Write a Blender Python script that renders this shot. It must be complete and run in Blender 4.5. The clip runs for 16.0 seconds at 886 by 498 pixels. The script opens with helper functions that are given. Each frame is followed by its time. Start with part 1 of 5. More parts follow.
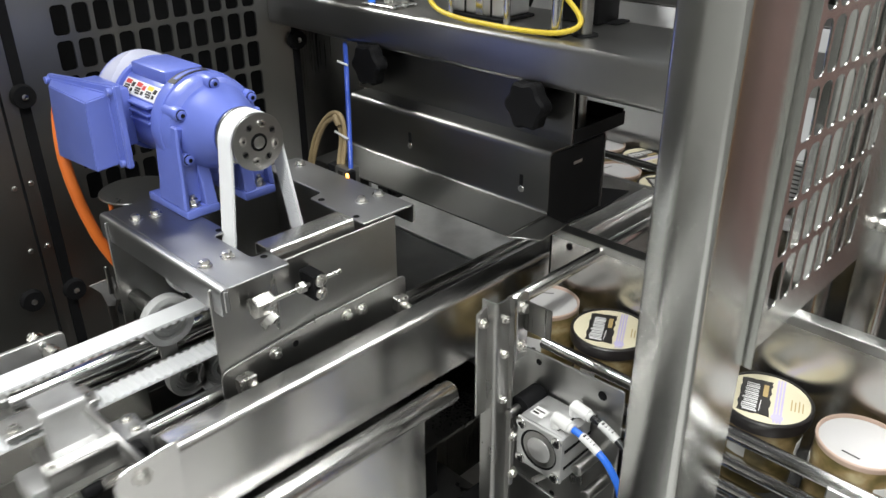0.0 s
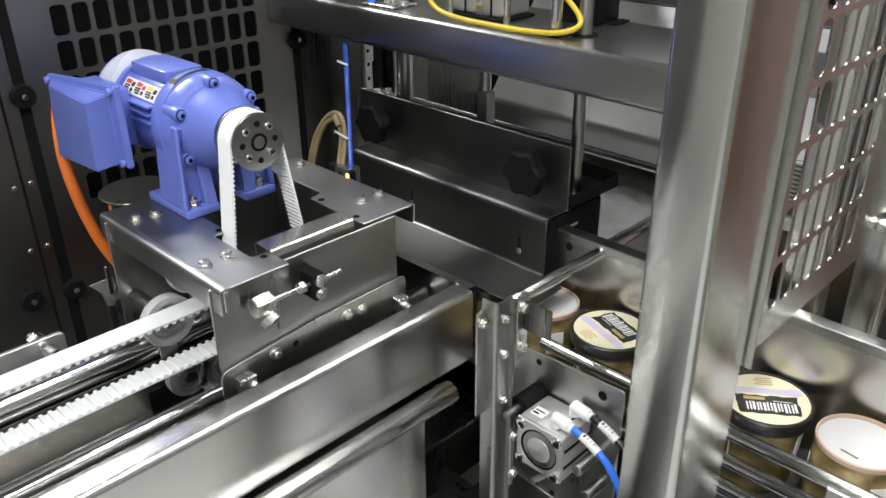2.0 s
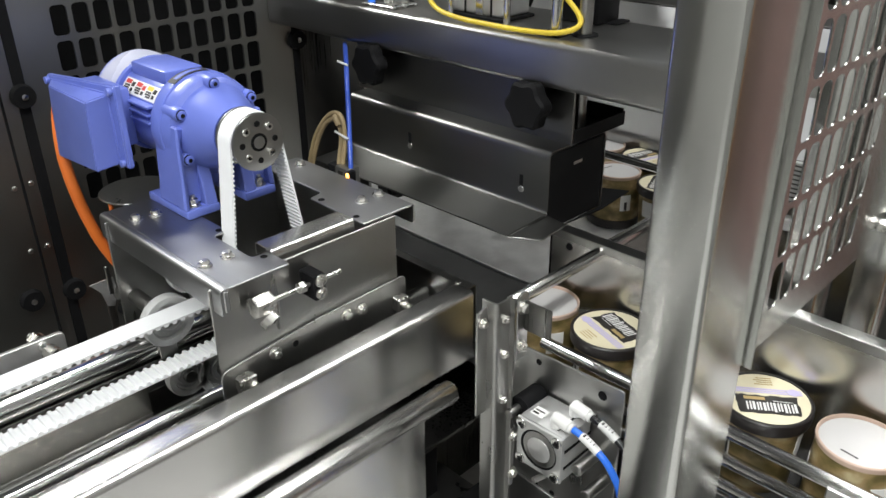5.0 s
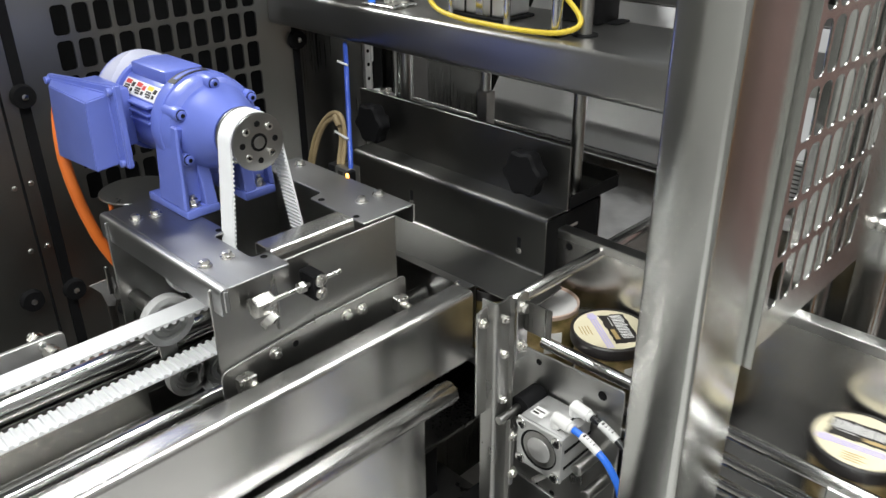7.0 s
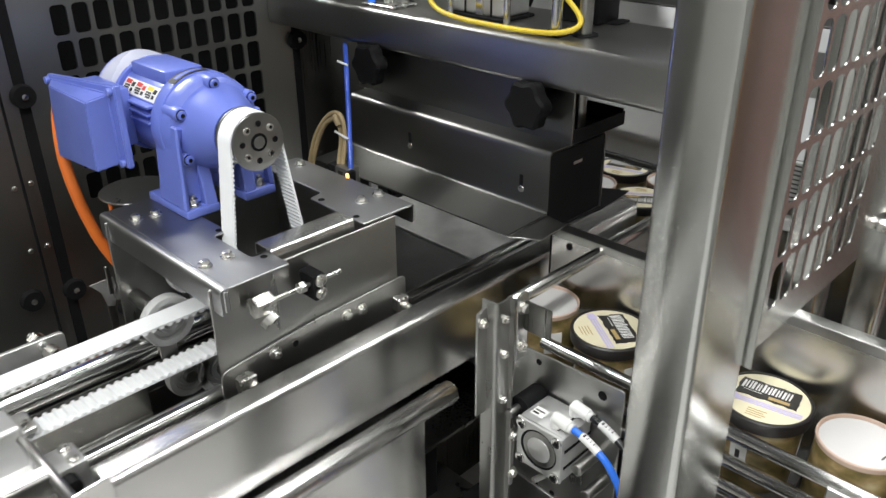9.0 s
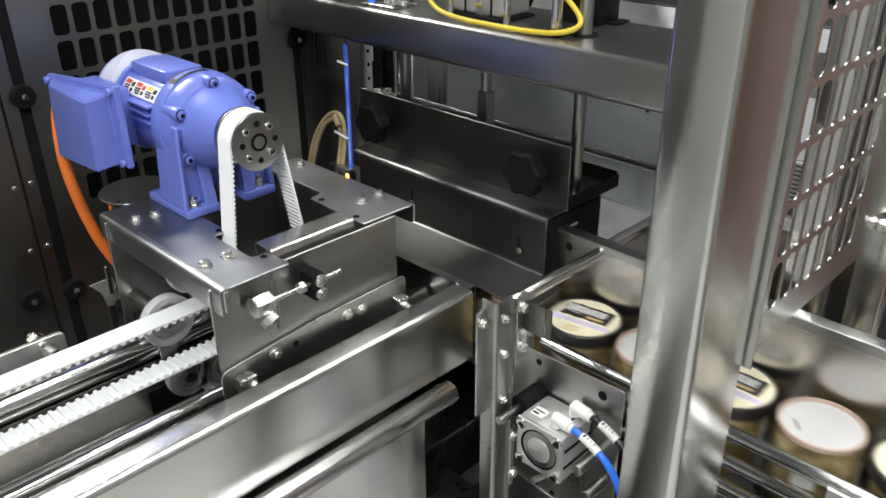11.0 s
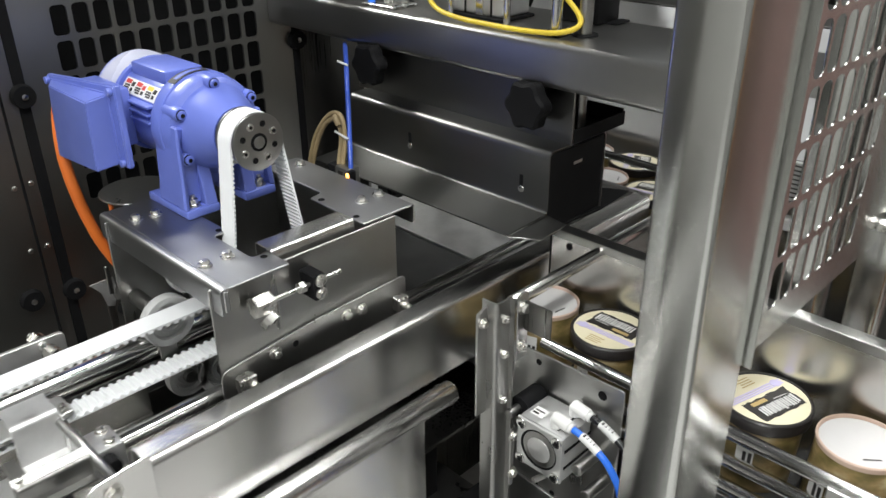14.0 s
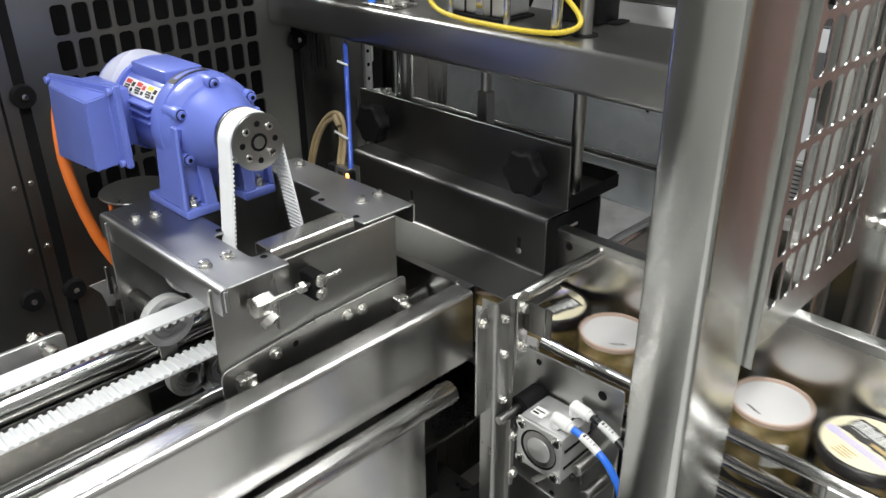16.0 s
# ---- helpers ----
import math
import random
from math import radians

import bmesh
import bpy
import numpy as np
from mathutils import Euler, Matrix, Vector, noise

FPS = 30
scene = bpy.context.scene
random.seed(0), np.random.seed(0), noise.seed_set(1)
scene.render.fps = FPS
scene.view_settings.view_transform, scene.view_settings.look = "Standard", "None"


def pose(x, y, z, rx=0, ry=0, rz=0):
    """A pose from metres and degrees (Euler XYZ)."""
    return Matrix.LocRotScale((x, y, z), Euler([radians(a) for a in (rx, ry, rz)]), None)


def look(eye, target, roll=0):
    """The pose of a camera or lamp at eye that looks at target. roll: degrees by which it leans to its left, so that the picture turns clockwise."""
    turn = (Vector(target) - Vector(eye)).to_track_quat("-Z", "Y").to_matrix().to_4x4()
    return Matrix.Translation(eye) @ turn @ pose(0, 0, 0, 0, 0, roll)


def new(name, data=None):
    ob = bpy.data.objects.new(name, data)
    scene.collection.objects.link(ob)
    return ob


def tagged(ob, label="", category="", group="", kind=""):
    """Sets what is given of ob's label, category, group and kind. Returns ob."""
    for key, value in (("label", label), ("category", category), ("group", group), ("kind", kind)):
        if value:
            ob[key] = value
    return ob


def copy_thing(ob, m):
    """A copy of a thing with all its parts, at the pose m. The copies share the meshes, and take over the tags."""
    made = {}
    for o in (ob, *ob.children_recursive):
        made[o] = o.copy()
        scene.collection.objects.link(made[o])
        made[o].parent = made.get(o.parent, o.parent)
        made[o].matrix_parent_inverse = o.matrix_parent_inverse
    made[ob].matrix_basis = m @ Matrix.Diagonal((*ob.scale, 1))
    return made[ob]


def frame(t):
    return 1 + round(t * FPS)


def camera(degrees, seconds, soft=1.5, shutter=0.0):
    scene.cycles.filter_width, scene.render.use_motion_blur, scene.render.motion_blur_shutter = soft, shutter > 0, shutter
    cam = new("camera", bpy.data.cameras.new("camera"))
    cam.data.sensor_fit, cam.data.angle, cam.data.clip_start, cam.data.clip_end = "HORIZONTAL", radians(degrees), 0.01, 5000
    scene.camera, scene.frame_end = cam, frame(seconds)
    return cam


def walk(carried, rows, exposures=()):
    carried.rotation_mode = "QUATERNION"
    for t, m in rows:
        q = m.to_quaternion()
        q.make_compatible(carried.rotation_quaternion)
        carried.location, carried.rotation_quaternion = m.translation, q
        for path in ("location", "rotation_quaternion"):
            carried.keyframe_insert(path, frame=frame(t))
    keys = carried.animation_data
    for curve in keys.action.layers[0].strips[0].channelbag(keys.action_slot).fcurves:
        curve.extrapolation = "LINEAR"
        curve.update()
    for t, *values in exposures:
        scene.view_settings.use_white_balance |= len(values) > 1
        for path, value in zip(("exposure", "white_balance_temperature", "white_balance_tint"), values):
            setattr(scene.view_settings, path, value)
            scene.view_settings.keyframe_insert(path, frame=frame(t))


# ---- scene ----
EYE, AIM = (0.0, 0.0, 1.60), (0.63242, 0.62967, 1.14882)
cam = camera(57.59, 16.0, soft=1.5, shutter=0.4)
walk(cam, [(0.0, look(EYE, AIM, -0.49)), (16.0, look(EYE, AIM, -0.49))])
scene.view_settings.exposure = 0.0

# ---- light: a factory hall with rows of ceiling luminaires ----
world = bpy.data.worlds.new("hall_air")
scene.world = world
world.use_nodes = True
world.node_tree.nodes["Background"].inputs[0].default_value = (0.80, 0.90, 1.0, 1)
world.node_tree.nodes["Background"].inputs[1].default_value = 0.004

LAMPS = [(0.45, -0.35, 24), (-0.95, -0.45, 82), (-1.7, 0.6, 40), (2.2, -0.6, 26), (1.38, 0.72, 20), (0.30, 3.05, 72)]
HALL_TOP = 3.4


def area_lamp(x, y, watts, sx=1.3, sy=0.30):
    d = bpy.data.lights.new("luminaire_light", "AREA")
    d.shape, d.size, d.size_y, d.energy, d.color = "RECTANGLE", sx, sy, watts, (0.985, 1.0, 0.985)
    ob = new("luminaire_light", d)
    ob.matrix_world = pose(x, y, HALL_TOP - 0.075)


for lx, ly, lw in LAMPS:
    area_lamp(lx, ly, lw)


# ---- materials ----
def nodes(name, rough=0.5, metal=0.0, color=(0.5, 0.5, 0.5)):
    m = bpy.data.materials.new(name)
    m.use_nodes = True
    nt = m.node_tree
    b = nt.nodes["Principled BSDF"]
    b.inputs["Base Color"].default_value = (*color, 1)
    b.inputs["Roughness"].default_value = rough
    b.inputs["Metallic"].default_value = metal
    return m, nt, b


def add(nt, kind, **sets):
    n = nt.nodes.new(kind)
    for k, v in sets.items():
        n.inputs[k].default_value = v
    return n


def coords(nt, scale):
    tc = nt.nodes.new("ShaderNodeTexCoord")
    mp = nt.nodes.new("ShaderNodeMapping")
    mp.inputs["Scale"].default_value = scale
    nt.links.new(tc.outputs["Object"], mp.inputs["Vector"])
    return mp.outputs["Vector"]


def ramp(nt, src, lo, hi, p0=0.3, p1=0.7):
    r = nt.nodes.new("ShaderNodeValToRGB")
    r.color_ramp.elements[0].position, r.color_ramp.elements[1].position = p0, p1
    r.color_ramp.elements[0].color = (*lo, 1) if len(lo) == 3 else lo
    r.color_ramp.elements[1].color = (*hi, 1) if len(hi) == 3 else hi
    nt.links.new(src, r.inputs["Fac"])
    return r.outputs["Color"]


def metal(name, color, rough, brush, bump=0.06, vary=0.10, smear=6.0, grain=None, aniso=0.0, warp=(1, 1, 1), dents=0.0):
    """Brushed sheet: fine scratches along one axis (brush: scale along x, y, z) and soft smears."""
    m, nt, b = nodes(name, rough, 1.0, color)
    fine = add(nt, "ShaderNodeTexNoise", Scale=1.0, Detail=3.0)
    nt.links.new(coords(nt, brush), fine.inputs["Vector"])
    soft = add(nt, "ShaderNodeTexNoise", Scale=smear, Detail=4.0)
    nt.links.new(coords(nt, (1, 1, 1)), soft.inputs["Vector"])
    mix = nt.nodes.new("ShaderNodeMath")
    mix.operation = "ADD"
    nt.links.new(fine.outputs["Fac"], mix.inputs[0])
    nt.links.new(soft.outputs["Fac"], mix.inputs[1])
    lo, hi = max(0.05, rough - vary), rough + vary
    nt.links.new(ramp(nt, mix.outputs[0], (lo,) * 3, (hi,) * 3, 0.65, 1.0), b.inputs["Roughness"])
    nt.links.new(ramp(nt, soft.outputs["Fac"], tuple(c * 0.86 for c in color), color, 0.3, 0.65), b.inputs["Base Color"])
    bp = add(nt, "ShaderNodeBump", Strength=bump, Distance=0.001)
    nt.links.new(fine.outputs["Fac"], bp.inputs["Height"])
    wave = add(nt, "ShaderNodeTexNoise", Scale=7.0, Detail=1.0)
    nt.links.new(coords(nt, warp), wave.inputs["Vector"])
    dent = add(nt, "ShaderNodeBump", Strength=dents or (0.10 if grain else 0.12), Distance=0.004)
    nt.links.new(wave.outputs["Fac"], dent.inputs["Height"])
    if bump > 0:
        nt.links.new(bp.outputs["Normal"], dent.inputs["Normal"])
    nt.links.new(dent.outputs["Normal"], b.inputs["Normal"])
    if grain:
        along = add(nt, "ShaderNodeCombineXYZ", X=grain[0], Y=grain[1], Z=grain[2])
        nt.links.new(along.outputs["Vector"], b.inputs["Tangent"])
        b.inputs["Anisotropic"].default_value = aniso
        b.inputs["Anisotropic Rotation"].default_value = 0.25
    return m


def paint(name, color, rough, dirty=None, scale=60.0, bump=0.05, spread=0.12, coat=0.0):
    """Paint, plastic or rubber: grain, soft blotches and fine relief."""
    m, nt, b = nodes(name, rough, 0.0, color)
    big = add(nt, "ShaderNodeTexNoise", Scale=9.0, Detail=5.0)
    nt.links.new(coords(nt, (1, 1, 1)), big.inputs["Vector"])
    dirty = dirty or tuple(c * 0.8 for c in color)
    nt.links.new(ramp(nt, big.outputs["Fac"], dirty, color, 0.28, 0.55), b.inputs["Base Color"])
    fine = add(nt, "ShaderNodeTexNoise", Scale=scale * 10, Detail=2.0)
    nt.links.new(coords(nt, (1, 1, 1)), fine.inputs["Vector"])
    nt.links.new(ramp(nt, big.outputs["Fac"], (rough + spread,) * 3, (max(0.05, rough - spread * 0.4),) * 3, 0.3, 0.6), b.inputs["Roughness"])
    bp = add(nt, "ShaderNodeBump", Strength=bump, Distance=0.0008)
    nt.links.new(fine.outputs["Fac"], bp.inputs["Height"])
    nt.links.new(bp.outputs["Normal"], b.inputs["Normal"])
    b.inputs["Coat Weight"].default_value = coat
    return m


def matt(name, color):
    m = paint(name, color, 0.6, tuple(c * 1.5 for c in color), 60, 0.10)
    m.node_tree.nodes["Principled BSDF"].inputs["Specular IOR Level"].default_value = 0.08
    return m


def glowing(name, color, strength):
    m, nt, b = nodes(name, 0.4, 0.0, color)
    b.inputs["Emission Color"].default_value = (*color, 1)
    b.inputs["Emission Strength"].default_value = strength
    return m


# One stainless steel; lengthwise base lightened, crosswise darkened for how light falls.
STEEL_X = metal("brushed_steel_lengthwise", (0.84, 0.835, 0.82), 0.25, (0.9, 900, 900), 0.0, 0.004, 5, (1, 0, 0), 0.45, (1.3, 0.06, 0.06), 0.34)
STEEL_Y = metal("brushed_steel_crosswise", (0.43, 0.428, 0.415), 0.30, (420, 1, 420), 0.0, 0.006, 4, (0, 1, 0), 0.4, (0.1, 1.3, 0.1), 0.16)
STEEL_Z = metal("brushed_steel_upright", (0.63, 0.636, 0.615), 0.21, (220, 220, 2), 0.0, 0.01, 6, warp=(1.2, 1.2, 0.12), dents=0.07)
# Same stainless, its base darkened for the dim interior the gate reflects.
GATE_STEEL = metal("shade_darkened_gate_steel", (0.25, 0.248, 0.238), 0.30, (900, 2, 900), 0.0, 0.004, 4, (0, 1, 0), 0.5, (0.1, 1.0, 0.1), 0.12)
SATIN = metal("satin_plate_steel", (0.40, 0.402, 0.405), 0.36, (500, 5, 500), 0.02, 0.05, 9, (0, 1, 0), 0.4)
MILL = metal("mill_steel", (0.36, 0.358, 0.346), 0.29, (50, 50, 5), 0.0, 0.04, 12, warp=(1.6, 1.6, 0.4), dents=0.14)
# Base well below steel's own, carrying the dim surroundings it reflects.
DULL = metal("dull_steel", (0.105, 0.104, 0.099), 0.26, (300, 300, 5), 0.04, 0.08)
MIRROR = metal("polished_steel", (0.62, 0.61, 0.585), 0.25, (200, 3, 200), 0.0, 0.01)
CHROME = metal("chromed_shaft", (0.76, 0.758, 0.745), 0.17, (40, 40, 40), 0.0, 0.012, dents=0.02)
ZINC = metal("zinc_plated", (0.68, 0.67, 0.64), 0.22, (120, 120, 120), 0.05, 0.08, 40)
PANEL_STEEL = metal("back_wall_sheet", (0.28, 0.277, 0.263), 0.33, (300, 300, 3), 0.03, 0.06, 4, warp=(1.0, 1.0, 0.25), dents=0.25)
HOOD_STEEL = metal("matt_hood_steel", (0.44, 0.442, 0.44), 0.40, (60, 6, 60), 0.0, 0.03, 5)

ALU = metal("anodised_aluminium", (0.74, 0.74, 0.735), 0.42, (160, 160, 160), 0.06, 0.08, 30)
BLUE = paint("blue_motor_enamel", (0.118, 0.160, 0.50), 0.34, (0.100, 0.136, 0.44), 70, 0.12, 0.06, 0.2)
BELT = paint("white_polyurethane", (0.78, 0.79, 0.80), 0.45, (0.66, 0.67, 0.68), 40, 0.05)
NYLON = paint("white_nylon", (0.44, 0.445, 0.44), 0.38, (0.36, 0.365, 0.36), 40, 0.03)
BLACK = matt("black_plastic", (0.006, 0.006, 0.0065))
# Near-black, for dark fittings and also for sheets and gaps in shade.
DARK = matt("near_black_coat_and_shade", (0.006, 0.006, 0.0062))
ORANGE = paint("orange_cable_sheath", (0.75, 0.18, 0.03), 0.42, (0.55, 0.12, 0.02), 50, 0.05)
YELLOW = paint("yellow_cable_sheath", (0.56, 0.42, 0.03), 0.42, (0.45, 0.33, 0.02), 50, 0.05)
TAN = paint("tan_cable_sheath", (0.24, 0.18, 0.09), 0.6, (0.13, 0.095, 0.05), 50, 0.15)
BLUE_HOSE = paint("blue_air_hose", (0.03, 0.16, 0.72), 0.25, (0.02, 0.12, 0.6), 50, 0.02)
BLUE_CABLE = paint("dark_blue_cable_sheath", (0.015, 0.055, 0.34), 0.4, (0.01, 0.04, 0.26), 50, 0.02)
BLACK_HOSE = paint("black_air_hose", (0.012, 0.012, 0.014), 0.3, (0.02, 0.02, 0.02), 50, 0.02)
WHITE_PLASTIC = paint("white_plastic", (0.72, 0.72, 0.71), 0.32, (0.62, 0.62, 0.6), 50, 0.03)
PAPER = paint("white_sticker", (0.66, 0.66, 0.65), 0.5, (0.60, 0.60, 0.58), 50, 0.02)
RED_INK = paint("red_ink", (0.50, 0.035, 0.03), 0.5)
YELLOW_INK = paint("yellow_ink", (0.62, 0.46, 0.06), 0.5)
BLACK_INK = paint("black_ink", (0.016, 0.014, 0.013), 0.45)
CREAM = paint("cream_lid_print", (0.62, 0.57, 0.41), 0.30, (0.58, 0.53, 0.37), 60, 0.02, 0.06)
LAVENDER = paint("lavender_print", (0.46, 0.42, 0.62), 0.4)
GOLD = paint("ochre_print", (0.40, 0.29, 0.12), 0.4)
RIM = paint("black_lid_rim", (0.014, 0.012, 0.012), 0.34)
BOARD = paint("white_board", (0.46, 0.453, 0.448), 0.16, (0.42, 0.413, 0.406), 60, 0.04)
KRAFT = paint("pinkish_board_rim", (0.42, 0.31, 0.25), 0.5, (0.34, 0.24, 0.18), 60, 0.05)
LAMP_ON = glowing("orange_indicator", (1.0, 0.40, 0.06), 10.0)
LUMINAIRE = glowing("luminaire_diffuser", (1.0, 0.97, 0.93), 2.0)
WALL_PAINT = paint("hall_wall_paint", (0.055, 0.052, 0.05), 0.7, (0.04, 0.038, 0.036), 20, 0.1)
LIGHT_PAINT = paint("light_wall_paint", (0.46, 0.455, 0.44), 0.7, (0.38, 0.375, 0.36), 20, 0.1)
MID_PAINT = paint("grey_wall_paint", (0.21, 0.207, 0.20), 0.7, (0.16, 0.158, 0.152), 20, 0.1)
CEILING_PAINT = paint("hall_ceiling_paint", (0.045, 0.045, 0.05), 0.8, (0.03, 0.03, 0.034), 20, 0.1)
CONCRETE = paint("sealed_concrete", (0.58, 0.575, 0.56), 0.50, (0.49, 0.485, 0.475), 20, 0.2)
RED_PAINT = paint("red_enamel", (0.31, 0.20, 0.185), 0.5)
BROWN_PAINT = paint("brown_board", (0.30, 0.17, 0.09), 0.6)
CONVEYOR = paint("grey_conveyor_chain", (0.045, 0.045, 0.045), 0.45, (0.03, 0.03, 0.03), 40, 0.2)


def tub_print():
    """Printed carton wall: olive, tan and cream patches with darker bands."""
    m, nt, b = nodes("printed_carton", 0.42)
    vec = coords(nt, (18, 18, 26))
    n1 = add(nt, "ShaderNodeTexNoise", Scale=1.6, Detail=3.0)
    nt.links.new(vec, n1.inputs["Vector"])
    r = nt.nodes.new("ShaderNodeValToRGB")
    e = r.color_ramp.elements
    e[0].position, e[0].color = 0.30, (0.05, 0.040, 0.016, 1)
    e[1].position, e[1].color = 0.72, (0.40, 0.34, 0.20, 1)
    x = e.new(0.47)
    x.color = (0.13, 0.10, 0.034, 1)
    x = e.new(0.58)
    x.color = (0.24, 0.17, 0.075, 1)
    nt.links.new(n1.outputs["Fac"], r.inputs["Fac"])
    nt.links.new(r.outputs["Color"], b.inputs["Base Color"])
    return m


CARTON = tub_print()
# Pale colour for the lamp's reflection on the blue fan cover.
COWL_GLEAM = paint("pale_highlight_on_enamel", (0.46, 0.47, 0.58), 0.28, (0.40, 0.42, 0.53), 60, 0.08)
HEAD_PAINT = paint("pale_blue_grey_head_plate", (0.46, 0.485, 0.50), 0.30, (0.34, 0.36, 0.375), 30, 0.05)

# ---- mesh tools; all coordinates below are of the place itself ----
base = {}


def thing(name, at, label, category, group="", kind=""):
    ob = new(name)
    ob.location = at
    ob.empty_display_size = 0.02
    base[ob] = Vector(at)
    return tagged(ob, label, category, group, kind)


def part(name, bm, material, parent=None, label="", smooth=True):
    """Links a bmesh, given in the place's coordinates, as one mesh under a thing or a part."""
    origin = base[parent] if parent else Vector((0, 0, 0))
    bmesh.ops.translate(bm, verts=bm.verts, vec=-origin)
    bmesh.ops.recalc_face_normals(bm, faces=bm.faces)
    me = bpy.data.meshes.new(name)
    bm.to_mesh(me)
    bm.free()
    me.materials.append(material)
    if smooth:
        me.polygons.foreach_set("use_smooth", [True] * len(me.polygons))
        me.set_sharp_from_angle(angle=radians(35))
    ob = new(name, me)
    if parent:
        ob.parent = parent
        base[ob] = origin
    return tagged(ob, label)


def single(name, bm, material, label, category, kind="", group=""):
    """A thing that is one mesh, with its origin at the middle of its foot."""
    lo = [min(v.co[i] for v in bm.verts) for i in range(3)]
    hi = [max(v.co[i] for v in bm.verts) for i in range(3)]
    at = Vector(((lo[0] + hi[0]) / 2, (lo[1] + hi[1]) / 2, lo[2]))
    bmesh.ops.translate(bm, verts=bm.verts, vec=-at)
    ob = part(name, bm, material)
    ob.location = at
    base[ob] = at
    return tagged(ob, label, category, group, kind)


def box(x0, x1, y0, y1, z0, z1, r=0.0012, seg=1, bm=None):
    bm = bm or bmesh.new()
    m = Matrix.LocRotScale(((x0 + x1) / 2, (y0 + y1) / 2, (z0 + z1) / 2), None, (abs(x1 - x0), abs(y1 - y0), abs(z1 - z0)))
    got = bmesh.ops.create_cube(bm, size=1.0, matrix=m)
    if r:
        edges = list({e for v in got["verts"] for e in v.link_edges})
        bmesh.ops.bevel(bm, geom=edges, offset=r, segments=seg, affect="EDGES", profile=0.5)
    return bm


def rod(a, b, r, n=20, r2=None, bm=None, bev=0.0):
    """A round bar or cone from a to b."""
    bm = bm or bmesh.new()
    a, b = Vector(a), Vector(b)
    turn = (b - a).to_track_quat("Z", "Y").to_matrix().to_4x4()
    got = bmesh.ops.create_cone(bm, cap_ends=True, segments=n, radius1=r, radius2=r if r2 is None else r2, depth=(b - a).length,
                                matrix=Matrix.Translation((a + b) / 2) @ turn)
    if bev:
        edges = [e for e in {e for v in got["verts"] for e in v.link_edges} if any(len(f.verts) > 4 for f in e.link_faces)]
        bmesh.ops.bevel(bm, geom=edges, offset=bev, segments=2, affect="EDGES", profile=0.5)
    return bm


def slab(points, thick, r=0.0008, bm=None):
    """A plate from its outline (points in one plane), thickened by the vector thick, edges slightly broken."""
    bm = bm or bmesh.new()
    f = bm.faces.new([bm.verts.new(p) for p in points])
    got = bmesh.ops.extrude_face_region(bm, geom=[f])
    vs = [v for v in got["geom"] if isinstance(v, bmesh.types.BMVert)]
    bmesh.ops.translate(bm, verts=vs, vec=thick)
    if r:
        es = list({e for v in list(f.verts) + vs for e in v.link_edges})
        bmesh.ops.bevel(bm, geom=es, offset=r, segments=1, affect="EDGES")
    return bm


def round_poly(pts, radius, steps=4):
    """Rounds the corners of a closed outline of 3D points; radius may be one number or one for each corner."""
    out, n = [], len(pts)
    for i in range(n):
        p, q, s = Vector(pts[i - 1]), Vector(pts[i]), Vector(pts[(i + 1) % n])
        r = radius[i] if isinstance(radius, (list, tuple)) else radius
        if r <= 0:
            out.append(q)
            continue
        a, b = q + (p - q).normalized() * r, q + (s - q).normalized() * r
        for k in range(steps + 1):
            t = k / steps
            out.append((1 - t) ** 2 * a + 2 * t * (1 - t) * q + t * t * b)
    return out


def fold(line, width, thick=0.002, radius=0.004, bm=None):
    """Folded sheet: an open line of 3D points with rounded bends, thickened, swept along the vector width."""
    bm = bm or bmesh.new()
    pts, n = [], len(line)
    for i, q in enumerate(line):
        q = Vector(q)
        if 0 < i < n - 1 and radius > 0:
            a = q + (Vector(line[i - 1]) - q).normalized() * radius
            b = q + (Vector(line[i + 1]) - q).normalized() * radius
            pts += [(1 - t) ** 2 * a + 2 * t * (1 - t) * q + t * t * b for t in (0, 0.25, 0.5, 0.75, 1)]
        else:
            pts.append(q)
    w = Vector(width)
    inner = []
    for i, p in enumerate(pts):
        d = (pts[min(i + 1, len(pts) - 1)] - pts[max(i - 1, 0)]).normalized()
        inner.append(p + d.cross(w.normalized()) * thick)
    rows = [[bm.verts.new(p + o) for p in side] for o in (Vector((0, 0, 0)), w) for side in (pts, inner)]
    a, b, c, d = rows
    for i in range(len(pts) - 1):
        bm.faces.new((a[i], a[i + 1], c[i + 1], c[i]))
        bm.faces.new((b[i], d[i], d[i + 1], b[i + 1]))
        bm.faces.new((a[i], b[i], b[i + 1], a[i + 1]))
        bm.faces.new((c[i], c[i + 1], d[i + 1], d[i]))
    bm.faces.new((a[0], c[0], d[0], b[0]))
    bm.faces.new((a[-1], b[-1], d[-1], c[-1]))
    return bm


